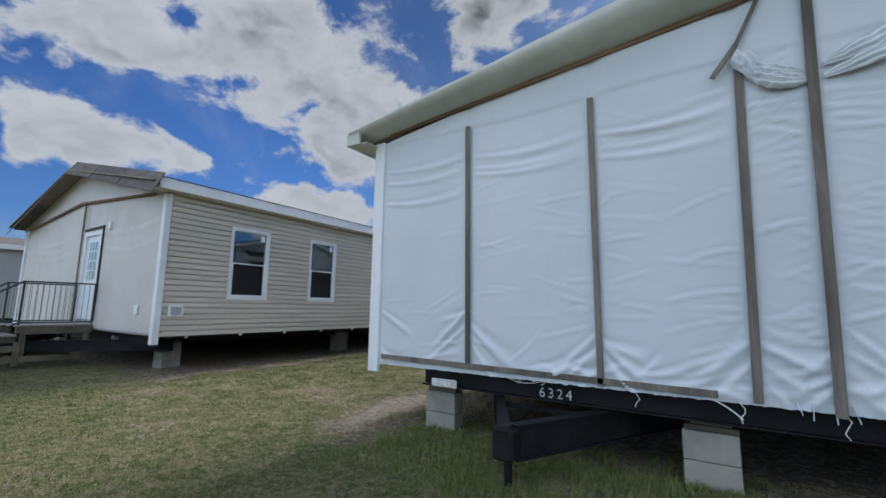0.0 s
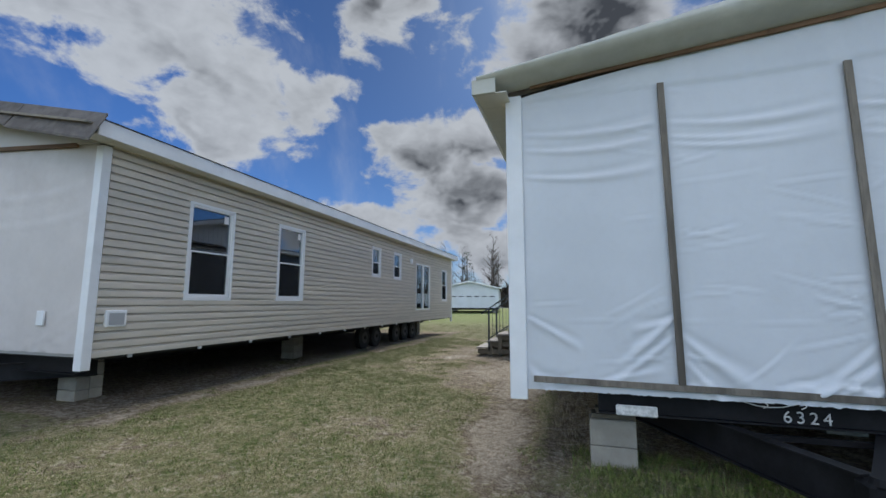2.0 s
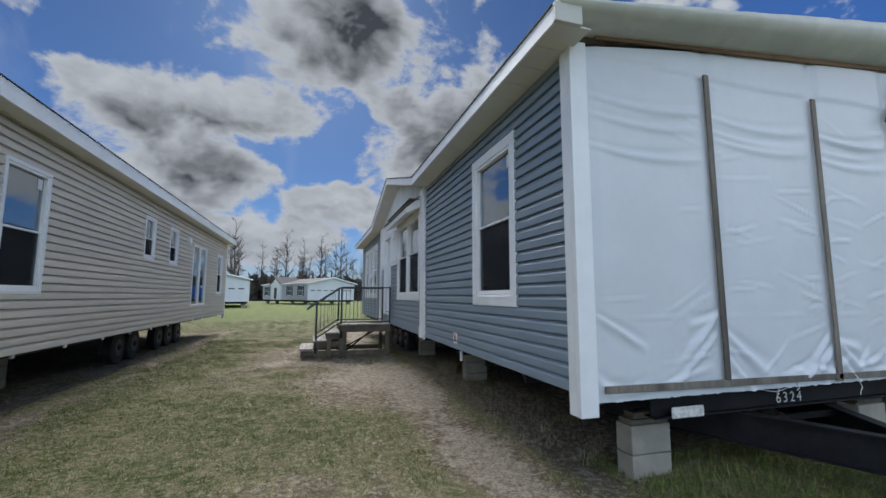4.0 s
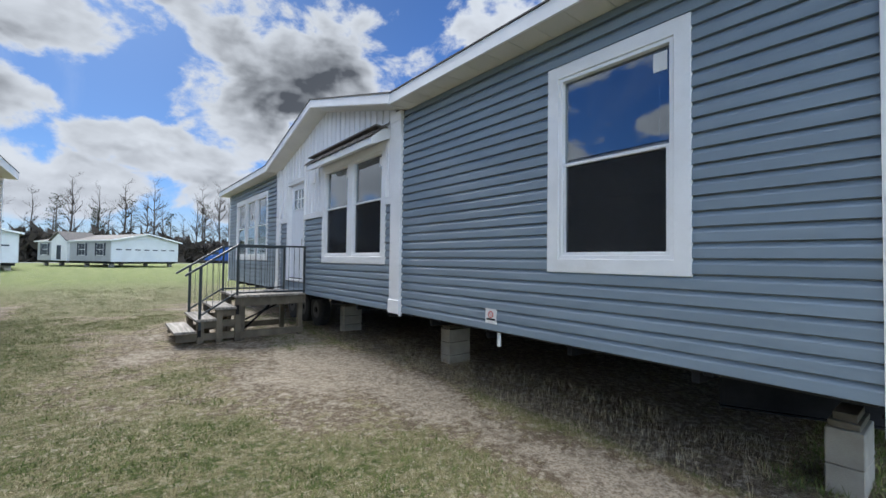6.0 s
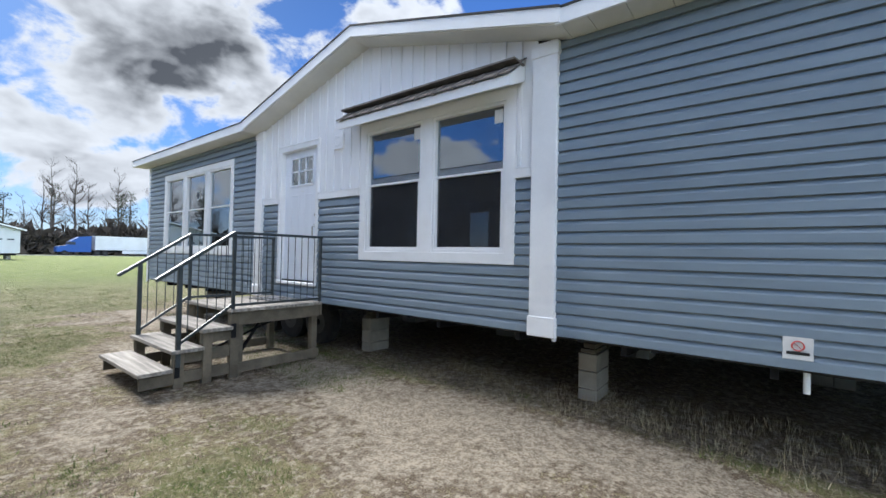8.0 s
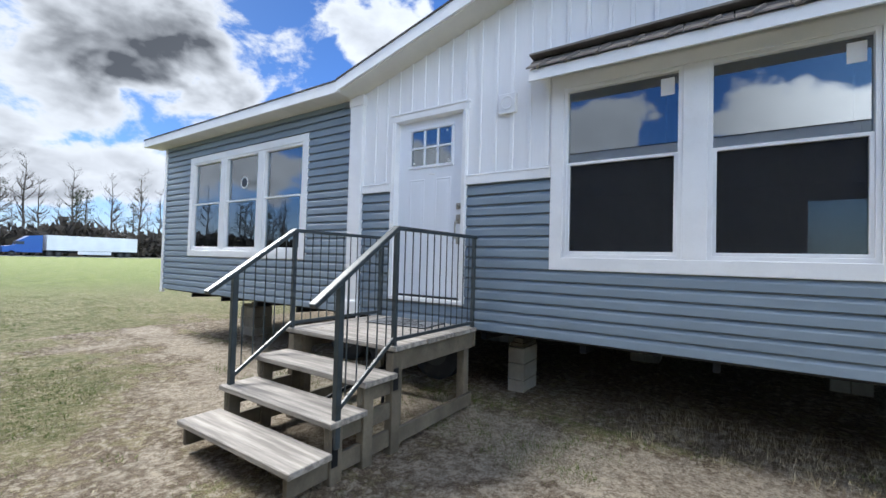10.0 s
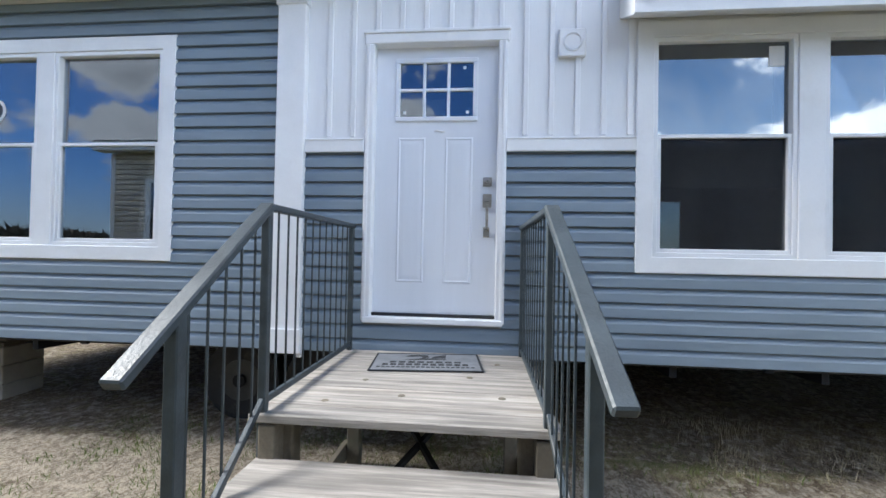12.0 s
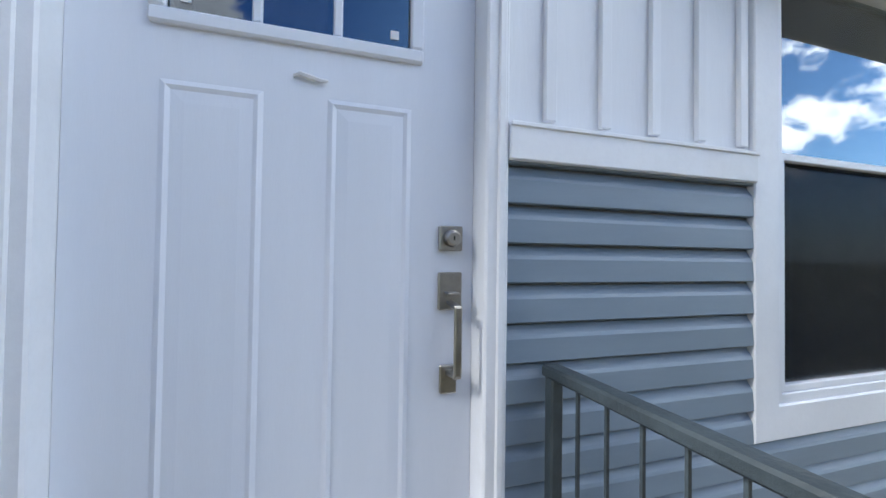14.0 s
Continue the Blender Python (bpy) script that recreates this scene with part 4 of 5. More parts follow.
# chassis
def ibeam(p, q, h=0.25, w=0.13):
    """A rolled I-section from p to q, in one piece."""
    p, q = Vector(p), Vector(q)
    x = (q - p).normalized()
    y = Vector((0, 0, 1)).cross(x).normalized()
    z = x.cross(y)
    a, b, t, k = w / 2, h / 2, 0.014, 0.006
    prof = [(-a, -b), (a, -b), (a, -b + t), (k, -b + t), (k, b - t), (a, b - t), (a, b), (-a, b), (-a, b - t), (-k, b - t), (-k, -b + t), (-a, -b + t)]
    bm = bmesh.new()
    r0, r1 = ([bm.verts.new(e + y * c + z * d) for c, d in prof] for e in (p, q))
    for i in range(12):
        bm.faces.new((r0[i], r0[(i + 1) % 12], r1[(i + 1) % 12], r1[i]))
    bm.faces.new(r0[::-1])
    bm.faces.new(r1)
    return bm


part("chassis_beam", ibeam((0.72, 0.12, 0.63), (7.9, 0.12, 0.63), 0.24), M_STEEL, home, "black steel front cross beam")
part("beam_end", box((0.86, 0.03, 0.51), (1.19, 0.055, 0.60), 0.01), M_STENCIL, home, "scuffed white paper tag on the beam")
for x in (1.0, 3.45, 5.1, 7.5):
    part("chassis_beam", ibeam((x, 0.19, 0.66), (x, 14.9, 0.66), 0.15), M_STEEL, home)
for y in range(1, 15):
    part("outrigger", bar((0.06, y, 0.70), (1.0, y, 0.66), 0.05, 0.08), M_STEEL, home)
part("belly_sheet", box((0.05, 0.14, 0.735), (A_W - 0.05, 14.9, 0.745)), M_DARK, home)


def lettering(text, size, m, mat, parent, name="stencil_number"):
    cu = bpy.data.curves.new(name, "FONT")
    cu.body, cu.size, cu.extrude, cu.space_character = text, size, 0.001, 1.35
    tmp = bpy.data.objects.new("tmp", cu)
    scene.collection.objects.link(tmp)
    me = bpy.data.meshes.new_from_object(tmp.evaluated_get(bpy.context.evaluated_depsgraph_get()))
    bpy.data.objects.remove(tmp)
    me.materials.clear()
    return part(name, me, mat, parent, m=m)


lettering("6324", 0.13, pose(2.105, 0.105, 0.535, 90, 0, 0), M_STENCIL, home)
# towing frame
tip = Vector((2.19, -0.84, 0.35))
hitch = thing("tow_hitch", "black steel triangular tow hitch under the wrapped end", "hitch")
part("drawbar", ibeam(tip + Vector((-0.04, 0.03, 0)), (1.12, 1.2, 0.37), 0.27, 0.10), M_STEEL, hitch)
part("drawbar", ibeam(tip + Vector((0.04, 0.03, 0)), (3.3, 1.1, 0.37), 0.27, 0.10), M_STEEL, hitch)
part("cross_member", bar((1.75, 0.0, 0.44), (2.68, 0.0, 0.44), 0.05, 0.04), M_STEEL, hitch)
part("coupler", box((tip.x - 0.09, tip.y - 0.10, 0.23), (tip.x + 0.09, tip.y + 0.08, 0.47), 0.025), M_STEEL, hitch)
part("coupler_socket", tube([(tip.x, tip.y - 0.05, 0.46), (tip.x, tip.y - 0.05, 0.50)], [0.075, 0.06], 14), M_STEEL, hitch)
part("jack_post", tube([(tip.x - 0.02, tip.y + 0.06, -0.03), (tip.x - 0.02, tip.y + 0.06, 0.24)], 0.035, 10), M_STEEL, hitch, "rusty jack post")
lamp = thing("pendant_lamp", "white shaded pendant lamp hanging inside the home", "lamp", pose(1.5, 14.1, 2.42))
part("shade", tube([(0, 0, 0), (0, 0, 0.12), (0, 0, 0.2)], [0.21, 0.17, 0.06], 18), M_LABEL, lamp)
part("cord", tube([(0, 0, 0.2), (0, 0, 0.95)], 0.006, 6), M_LABEL, lamp)

# ---- concrete piers ----


def pier(x, y, courses=2, group="concrete piers", cap=True, turn=0, h=0.2, stacks=2):
    p = thing("concrete_pier", "stacked hollow concrete blocks carrying the home", "pier", pose(x, y, -0.06, 0, 0, turn), group)
    for c in range(courses):
        for k in range(stacks):
            part("concrete_block", box((0.0, 0.2 * k, c * (h + 0.006)), (0.40, 0.2 * k + 0.194, c * (h + 0.006) + h), 0.007), M_CEMENT, p)
    top = courses * (h + 0.006)
    if cap:
        part("wood_cap", box((0.02, 0.02, top), (0.40, 0.2 * stacks - 0.02, top + 0.04), 0.004), M_TIMBER, p)
        part("wood_wedge", box((0.06, 0.04, top + 0.04), (0.36, 0.16, top + 0.09), 0.004), M_TIMBER, p)
    return p


pier(0.64, 0.25, stacks=1, h=0.232)
pier(3.32, 0.17, stacks=1, h=0.232)
for y, k in ((4.42, 1), (7.82, 1), (13.1, 2)):
    pier(0.70, y, 3, stacks=k, h=0.178)
for y in (2.2, 4.45, 6.75, 9.2, 12.9):
    pier(3.3, y, 3, h=0.178)
    pier(7.3, y, 3, h=0.178)


def wheel(x, y, r=0.36, group="home axle wheels", label="black road wheel on an axle under the home"):
    w = thing("axle_wheel", label, "wheel", pose(x, y, r - 0.03), group)
    part("tyre", tube([(-0.10, 0, 0), (-0.085, 0, 0), (0.085, 0, 0), (0.10, 0, 0)], [r * 0.86, r, r, r * 0.86], 28), M_RUBBER, w)
    part("rim", tube([(-0.104, 0, 0), (0.104, 0, 0)], [r * 0.52, r * 0.52], 20), M_RIM, w)
    part("hub", tube([(-0.13, 0, 0), (0.13, 0, 0)], [0.06, 0.06], 10), M_STEEL, w)


for y in (8.95, 9.75, 10.52):
    wheel(0.66, y)

# ---- porch steps ----


def railing_side(p, y, flip):
    rail = part("top_rail", bar((-1.285, y, 1.70), (-0.03, y, 1.70), 0.05, 0.032, 0.006), M_RAIL, p, "dark painted steel handrail")
    yo = y - 0.045 * flip
    part("slope_rail", bar((-2.09, yo - 0.012 * flip, 1.155), (-1.265, y, 1.705), 0.062, 0.036, 0.006), M_RAIL, p)
    for x, lo, hi, w, yy in ((-1.27, 0.55, 1.69, 0.037, y), (-0.055, 0.79, 1.69, 0.035, y), (-1.86, 0.22, 1.30, 0.045, yo)):
        part("rail_post", box((x - w / 2, yy - w / 2, lo), (x + w / 2, yy + w / 2, hi), 0.004), M_RAIL, p)
    part("bottom_rail", bar((-1.265, y, 0.835), (-0.055, y, 0.835), 0.022, 0.03, 0.003), M_RAIL, p)
    part("slope_bottom_rail", bar((-1.86, yo, 0.46), (-1.265, y, 0.85), 0.022, 0.03, 0.003), M_RAIL, p)
    for i in range(1, 12):
        x = -1.265 + 1.21 * i / 12
        part("baluster", box((x - 0.0038, y - 0.0038, 0.84), (x + 0.0038, y + 0.0038, 1.69)), M_RAIL, p)
    for i in range(1, 6):
        x = -1.86 + 0.595 * i / 6
        part("baluster", box((x - 0.0038, y - 0.0038, 0.46 + 0.655 * (x + 1.86)), (x + 0.0038, y + 0.0038, 1.31 + 0.667 * (x + 1.86))), M_RAIL, p)


def porch(m, label):
    p = thing("porch_steps", label, "porch steps", m, "porch step units")
    y0, y1 = 8.03, 9.36
    n = 9
    for i in range(n):
        a = -1.31 + 1.28 * i / n
        part("deck_board", box((a + 0.003, y0 - 0.01 + 0.006 * (i % 3), 0.752), (a + 1.28 / n - 0.003, y1 + 0.008 * ((i + 1) % 2), 0.79 + 0.001 * (i % 2)), 0.004), M_DECK, p)
    for a, b, z in ((-1.63, -1.285, 0.595), (-1.93, -1.60, 0.405), (-2.235, -1.91, 0.215)):
        part("tread", box((a, y0 - 0.02, z - 0.042), (b, y1 - 0.02, z), 0.006), M_DECK, p, "weathered grey wooden tread")
    # deck frame
    for y in (y0 + 0.03, y1 - 0.06):
        part("rim_joist", box((-1.24, y, 0.59), (-0.06, y + 0.038, 0.75), 0.004), M_TIMBER, p)
        part("skid", box((-1.24, y, 0.02), (-0.06, y + 0.038, 0.14), 0.004), M_TIMBER, p)
    part("rim_joist", box((-0.06, y0 + 0.02, 0.60), (-0.025, y1 - 0.02, 0.75), 0.004), M_TIMBER, p)
    for x in (-1.21, -0.15):
        for y in (y0 + 0.07, y1 - 0.155):
            part("timber_post", box((x, y, -0.05), (x + 0.088, y + 0.088, 0.75), 0.006), M_TIMBER, p)
    for ya, yb in ((y0 + 0.3, y1 - 0.3), (y1 - 0.3, y0 + 0.3)):
        part("cross_brace", bar((-1.1, ya, 0.12), (-0.2, yb, 0.70), 0.03, 0.03), M_STEEL, p)
    # stair sides
    for y in (y0 + 0.02, y1 - 0.11):
        for x, top in ((-1.60, 0.552), (-1.30, 0.74), (-1.89, 0.362)):
            part("stair_post", box((x, y, -0.05), (x + 0.10, y + 0.075, top), 0.005), M_TIMBER, p)
        for x0, x1, z in ((-2.20, -1.27, 0.03), (-1.90, -1.27, 0.24), (-1.62, -1.27, 0.43)):
            part("stair_side_board", box((x0, y + 0.02, z), (x1, y + 0.058, z + 0.125), 0.004), M_TIMBER, p)
    for y, f in ((8.075, 0.7), (9.32, 0.75)):
        railing_side(p, y, f)
        part("post_bracket", box((-1.886, y - 0.034, 0.10), (-1.834, y - 0.026, 0.30), 0.003), M_STEEL, p)
        part("post_bracket", box((-1.295, y - 0.032, 0.45), (-1.235, y - 0.025, 0.62), 0.003), M_STEEL, p)
    return p


steps = porch(None, "weathered wooden porch steps with dark steel railings")
for x, y in ((-0.75, 9.0), (-0.62, 8.42), (-0.95, 8.25), (-0.5, 8.75), (-0.98, 8.75), (-0.3, 8.25), (-1.1, 9.1)):
    part("knot", tube([(x, y, 0.785), (x, y, 0.7925)], [0.022, 0.018], 10), M_TIMBER, steps)

# door mat
mat = thing("door_mat", "grey carpet door mat with dark worn printing", "door mat", pose(-0.335, 8.71, 0.793, 0, 0, -84))
part("mat_body", box((-0.35, -0.215, 0), (0.35, 0.215, 0.007), 0.003), M_MATG, mat)
bm = bmesh.new()
for q in ((-0.352, -0.217, 0.352, -0.203), (-0.352, 0.203, 0.352, 0.217), (-0.352, -0.203, -0.338, 0.203), (0.338, -0.203, 0.352, 0.203)):
    box((q[0], q[1], 0.001), (q[2], q[3], 0.0092), 0.002, bm)
part("mat_border", bm, M_MATD, mat)


def flat(points, h0, h1):
    bm = bmesh.new()
    r0 = [bm.verts.new((x, y, h0)) for x, y in points]
    r1 = [bm.verts.new((x, y, h1)) for x, y in points]
    bm.faces.new(r1)
    for i in range(len(points)):
        j = (i + 1) % len(points)
        bm.faces.new((r0[i], r0[j], r1[j], r1[i]))
    return bm


part("mat_emblem", flat([(-0.15, 0.13), (-0.12, 0.165), (-0.06, 0.18), (0.0, 0.165), (0.015, 0.12), (-0.02, 0.085), (0.13, 0.065), (0.13, 0.05), (-0.16, 0.03), (-0.05, 0.075), (-0.025, 0.11), (-0.05, 0.135), (-0.10, 0.125)], 0.006, 0.0085), M_MATD, mat)
part("mat_emblem", flat([(0.03, 0.085), (0.125, 0.09), (0.13, 0.185), (0.05, 0.135)], 0.006, 0.0085), M_MATD, mat)
for y, h, x0, x1, n in ((-0.015, 0.036, -0.24, 0.24, 8), (-0.075, 0.04, -0.28, 0.28, 11), (-0.135, 0.022, -0.31, 0.31, 20)):
    for i in range(n):
        a = x0 + (x1 - x0) * i / n
        part("print_bar", box((a, y - h / 2, 0.006), (a + (x1 - x0) / n * 0.72, y + h / 2, 0.0085)), M_MATD, mat)

# ---- beige home ----
XB, YB0, YB1 = -5.52, -0.17, 16.6
beige = thing("manufactured_home", "long beige lap-sided manufactured home, end wrapped in cream sheeting", "house")
MB = pose(XB, 0, 0, 0, 0, 90)
BW = [(1.185, 2.175, 1.505, 3.16, 1, 2.33), (3.385, 4.325, 1.505, 3.17, 1, 2.33), (7.75, 8.40, 2.28, 3.25, 1, 2.75), (9.40, 10.09, 2.28, 3.25, 1, 2.75), (14.95, 15.82, 1.53, 3.05, 1, 2.3)]
SGD = (11.58, 13.25, 1.17, 3.06)
bh = [inset(w[:4], 0.05) for w in BW] + [inset(SGD, 0.04)]
bwall = part("wall", holed(YB0 + 0.02, YB1, 0.76, 3.64, bh, 0.012, 0.12), M_INSIDE, beige, m=MB)
siding(bwall, YB0 + 0.08, YB1 - 0.05, 0.75, 3.64, [inset(w[:4], 0.015) for w in BW] + [inset(SGD, 0.015)], M_BEIGE, 0.1143, 1.5)
for i, w in enumerate(BW):
    window(beige, MB, *w[:4], 1, 0.052, w[5], 0.03, label="white single-hung window, dark glass", screens=True, upper=M_PANE, lower=M_SCREEN, sticker=i < 2)
bm = bmesh.new()
for q in ((SGD[0], SGD[1], SGD[2], SGD[2] + 0.06), (SGD[0], SGD[1], SGD[3] - 0.06, SGD[3])):
    box((q[0], -0.035, q[2]), (q[1], 0.06, q[3]), 0.004, bm)
mid = (SGD[0] + SGD[1]) / 2
for a in (SGD[0], mid - 0.05, SGD[1] - 0.06):
    box((a, -0.034, SGD[2] + 0.06), (a + (0.10 if a == mid - 0.05 else 0.06), 0.06, SGD[3] - 0.06), 0.004, bm)
sgd = part("patio_door", bm, M_WHITE, beige, "white-framed sliding glass patio door", MB)
for a, b in ((SGD[0] + 0.06, mid - 0.05), (mid + 0.05, SGD[1] - 0.06)):
    part("pane", box((a, 0.01, SGD[2] + 0.06), (b, 0.016, SGD[3] - 0.06)), M_DPANE, sgd).visible_shadow = False
vb = part("vent_hood", box((0.02, -0.06, 1.14), (0.30, 0.0, 1.37), 0.012), M_WHITE, beige, "white wall vent hood", MB)
part("vent_grille", box((0.06, -0.064, 1.17), (0.26, -0.058, 1.33)), M_GREYV, vb)
part("porch_light", box((10.95, -0.10, 2.98), (11.07, 0.0, 3.16), 0.01), M_WHITE, beige, m=MB)
for a in range(14):
    part("strap_end", box((0.4 + a * 1.17, -0.012, 0.70), (0.46 + a * 1.17, 0.02, 0.748), 0.004), M_WHITE if a % 3 else M_GREYV, beige, m=MB)
# end wall with wrap
XL = -15.0
XM = (XB + XL) / 2
part("corner_trim", box((XB - 0.10, YB0 - 0.05, 0.60), (XB + 0.04, YB0 + 0.07, 3.6), 0.005), M_WHITE, beige)
part("corner_trim", box((XL - 0.04, YB0 - 0.05, 0.60), (XL + 0.1, YB0 + 0.07, 3.6), 0.005), M_WHITE, beige)
part("corner_trim", box((XB - 0.05, YB1 - 0.06, 0.55), (XB + 0.035, YB1 + 0.04, 3.6), 0.005), M_WHITE, beige)
DB = (-9.80, -8.70, 0.98, 3.14)
bm = holed(XL, XB - 0.02, 0.76, 3.6, [inset(DB, 0.05)], YB0 + 0.03, YB0 + 0.14)
prism([(XL, 3.6), (XB - 0.02, 3.6), (XM, 4.62)], YB0 + 0.03, YB0 + 0.14, "y", bm)
part("end_wall", bm, M_INSIDE, beige)
for a, b, s in ((XL + 0.02, DB[0] + 0.03, 4.0), (DB[1] - 0.03, XB - 0.08, 8.0)):
    part("house_wrap", wrapped(a, b, 0.80, lambda u: 3.62 + 0.21 * (4.74 - abs(u - XM)), 0.05, 1.0, int(s)), M_WRAPB, beige, "cream house wrap", Matrix.Translation((0, YB0 + 0.028, 0)), True)
part("house_wrap", wrapped(DB[0] + 0.03, DB[1] - 0.03, DB[3], lambda u: 3.62 + 0.21 * (4.74 - abs(u - XM)), 0.06, 0.6, 11), M_WRAPB, beige, m=Matrix.Translation((0, YB0 + 0.028, 0)), smooth=True)
bm = bmesh.new()
for q in ((DB[0], DB[0] + 0.10, DB[2], DB[3] - 0.10), (DB[1] - 0.10, DB[1], DB[2], DB[3] - 0.10), (DB[0], DB[1], DB[3] - 0.10, DB[3])):
    box((q[0], YB0 - 0.03, q[2]), (q[1], YB0 + 0.08, q[3]), 0.005, bm)
dfr = part("door_frame", bm, M_WHITE, beige)
part("dark_tape", box((DB[1], YB0 - 0.02, 0.95), (DB[1] + 0.05, YB0 + 0.01, 3.26)), M_DARK, beige)
part("dark_tape", box((DB[0] - 0.1, YB0 - 0.02, 3.2), (DB[1] + 0.05, YB0 + 0.01, 3.25)), M_DARK, beige)
bdoor = part("door", box((DB[0] + 0.10, YB0 + 0.02, DB[2] + 0.02), (DB[1] - 0.10, YB0 + 0.06, DB[3] - 0.10), 0.003), M_DOOR, beige, "white entrance door with a tall glazed light")
part("pane", box((-9.5, YB0 + 0.012, 1.95), (-9.0, YB0 + 0.022, 2.88)), M_PANE, bdoor)
for x in (-9.335, -9.165):
    part("glazing_bar", box((x - 0.01, YB0 + 0.004, 1.95), (x + 0.01, YB0 + 0.016, 2.88)), M_DOOR, bdoor)
for z in (2.18, 2.41, 2.65):
    part("glazing_bar", box((-9.5, YB0 + 0.005, z - 0.01), (-9.0, YB0 + 0.017, z + 0.01)), M_DOOR, bdoor)
part("lath", bar((-9.98, YB0 - 0.03, 0.85), (-10.0, YB0 - 0.03, 3.95), 0.05, 0.03), M_BATTEN, beige)
part("lath", bar((XB - 0.5, YB0 - 0.04, 3.66), (XM, YB0 - 0.04, 3.98), 0.03, 0.06), M_LATHX, beige)
part("lath", bar((XM, YB0 - 0.04, 3.98), (XL + 0.3, YB0 - 0.04, 3.66), 0.03, 0.06), M_LATHX, beige)
part("socket_plate", box((-6.48, YB0 - 0.03, 1.16), (-6.34, YB0, 1.36), 0.006), M_WHITE, beige)
part("light_plate", box((-8.32, YB0 - 0.05, 3.1), (-8.2, YB0, 3.3), 0.006), M_WHITE, beige)
# rest of shell
bm = box((XL, YB1 - 0.1, 0.76), (XB - 0.02, YB1, 3.6))
prism([(XL, 3.6), (XB - 0.02, 3.6), (XM, 4.62)], YB1 - 0.1, YB1, "y", bm)
box((XL, YB0 + 0.14, 0.76), (XL + 0.1, YB1 - 0.1, 3.6), 0, bm)
part("end_wall", bm, M_BEIGE, beige)
part("floor_deck", box((XL + 0.02, YB0 + 0.14, 0.72), (XB - 0.03, YB1 - 0.1, 0.9)), M_DARK, beige)
part("skirting", box((XL, YB0 + 0.14, -0.05), (XL + 0.03, YB1 - 0.1, 0.76)), M_GREYV, beige, "vinyl skirting panel below the far wall")
part("ceiling_board", box((XL + 0.12, YB0 + 0.14, 3.42), (XB - 0.13, YB1 - 0.1, 3.48)), M_INSIDE, beige)
sl = 0.225
bm = prism([(XB + 0.28, 3.84), (XM, 3.84 + sl * 5.02), (XL - 0.28, 3.84), (XL - 0.28, 3.70), (XM, 3.70 + sl * 5.02), (XB + 0.28, 3.70)], YB0 - 0.30, YB1 + 0.25, "y")
broof = part("roof", bm, M_SHINGLE, beige, "low brown-grey shingled roof")
part("fascia", box((XB + 0.28, YB0 - 0.3, 3.62), (XB + 0.31, YB1 + 0.25, 3.83), 0.004), M_WHITE, beige)
part("soffit", box((XB, YB0 - 0.3, 3.63), (XB + 0.28, YB1 + 0.25, 3.645)), M_SOFFIT, beige)
part("drip_edge", box((XB + 0.2, YB0 - 0.3, 3.83), (XB + 0.32, YB1 + 0.25, 3.845)), M_DARK, beige)
for y, x in ((1.2, -6.6), (9.3, -6.4), (14.0, -7.5)):
    part("roof_vent", tube([(x, y, 3.7), (x, y, 4.12), (x, y, 4.14)], [0.06, 0.06, 0.12], 10), M_STEEL, beige)
# drooping shingled flap over the end
for s in (1, -1):
    cuts = 3
    for k in range(cuts):
        f0, f1 = k / cuts, (k + 1) / cuts
        xa, xb = XM + s * 5.15 * f0, XM + s * 5.15 * f1
        za, zb = 3.93 + sl * (5.02 - abs(xa - XM)), 3.93 + sl * (5.02 - abs(xb - XM))
        drop = 0.34 + 0.03 * k
        bm = bmesh.new()
        q = [(xa, YB0 - 0.27, za), (xb - s * 0.01, YB0 - 0.27, zb), (xb - s * 0.01, YB0 - 0.46, zb - drop), (xa, YB0 - 0.46, za - drop)]
        t = [bm.verts.new(p) for p in q]
        b = [bm.verts.new((p[0], p[1], p[2] - 0.035)) for p in q]
        bm.faces.new(t)
        bm.faces.new(b[::-1])
        for i in range(4):
            bm.faces.new((t[i], t[(i + 1) % 4], b[(i + 1) % 4], b[i]))
        part("shingle_flap", bm, M_SHINGLE, broof, "drooping shingled roof edge")
    bm = bmesh.new()
    xa, xb = XM, XM + s * 4.95
    prism([(xa, 4.0), (xb, 3.62), (xb, 3.80), (xa, 4.80)], YB0 - 0.05, YB0 - 0.02, "y", bm)
    part("rake_sheeting", bm, M_WRAPB, beige, "cream sheeting under the roof edge")
    bm = bmesh.new()
    xb = XM + s * 5.02
    prism([(XM, 4.79), (xb, 3.735), (xb, 3.765), (XM, 4.82)], YB0 - 0.43, YB0 - 0.055, "y", bm)
    part("overhang_underside", bm, M_UNDER, broof, "bare brown underside of the overhang")
# chassis and piers
part("chassis_beam", ibeam((XL + 0.4, YB0 + 0.25, 0.62), (XB - 0.4, YB0 + 0.25, 0.62), 0.24), M_STEEL, beige)
part("tow_frame", ibeam((-9.9, -1.9, 0.42), (-6.4, 0.6, 0.5), 0.24, 0.1), M_STEEL, beige)
part("tow_frame", ibeam((-9.9, -1.9, 0.42), (-13.2, 0.6, 0.5), 0.24, 0.1), M_STEEL, beige)
part("jack_post", box((-9.98, -1.98, -0.04), (-9.84, -1.84, 0.55), 0.01), M_STEEL, beige)
lettering("4013", 0.15, pose(-8.02, YB0 + 0.18, 0.56, 90, 0, 0), M_STENCIL, beige)
for x in (-6.95, -9.1, -11.4, -13.7):
    part("chassis_beam", ibeam((x, YB0 + 0.3, 0.6), (x, YB1 - 0.2, 0.6), 0.26), M_STEEL, beige)
part("belly_sheet", box((XL + 0.05, YB0 + 0.2, 0.71), (XB - 0.05, YB1 - 0.2, 0.718)), M_DARK, beige)
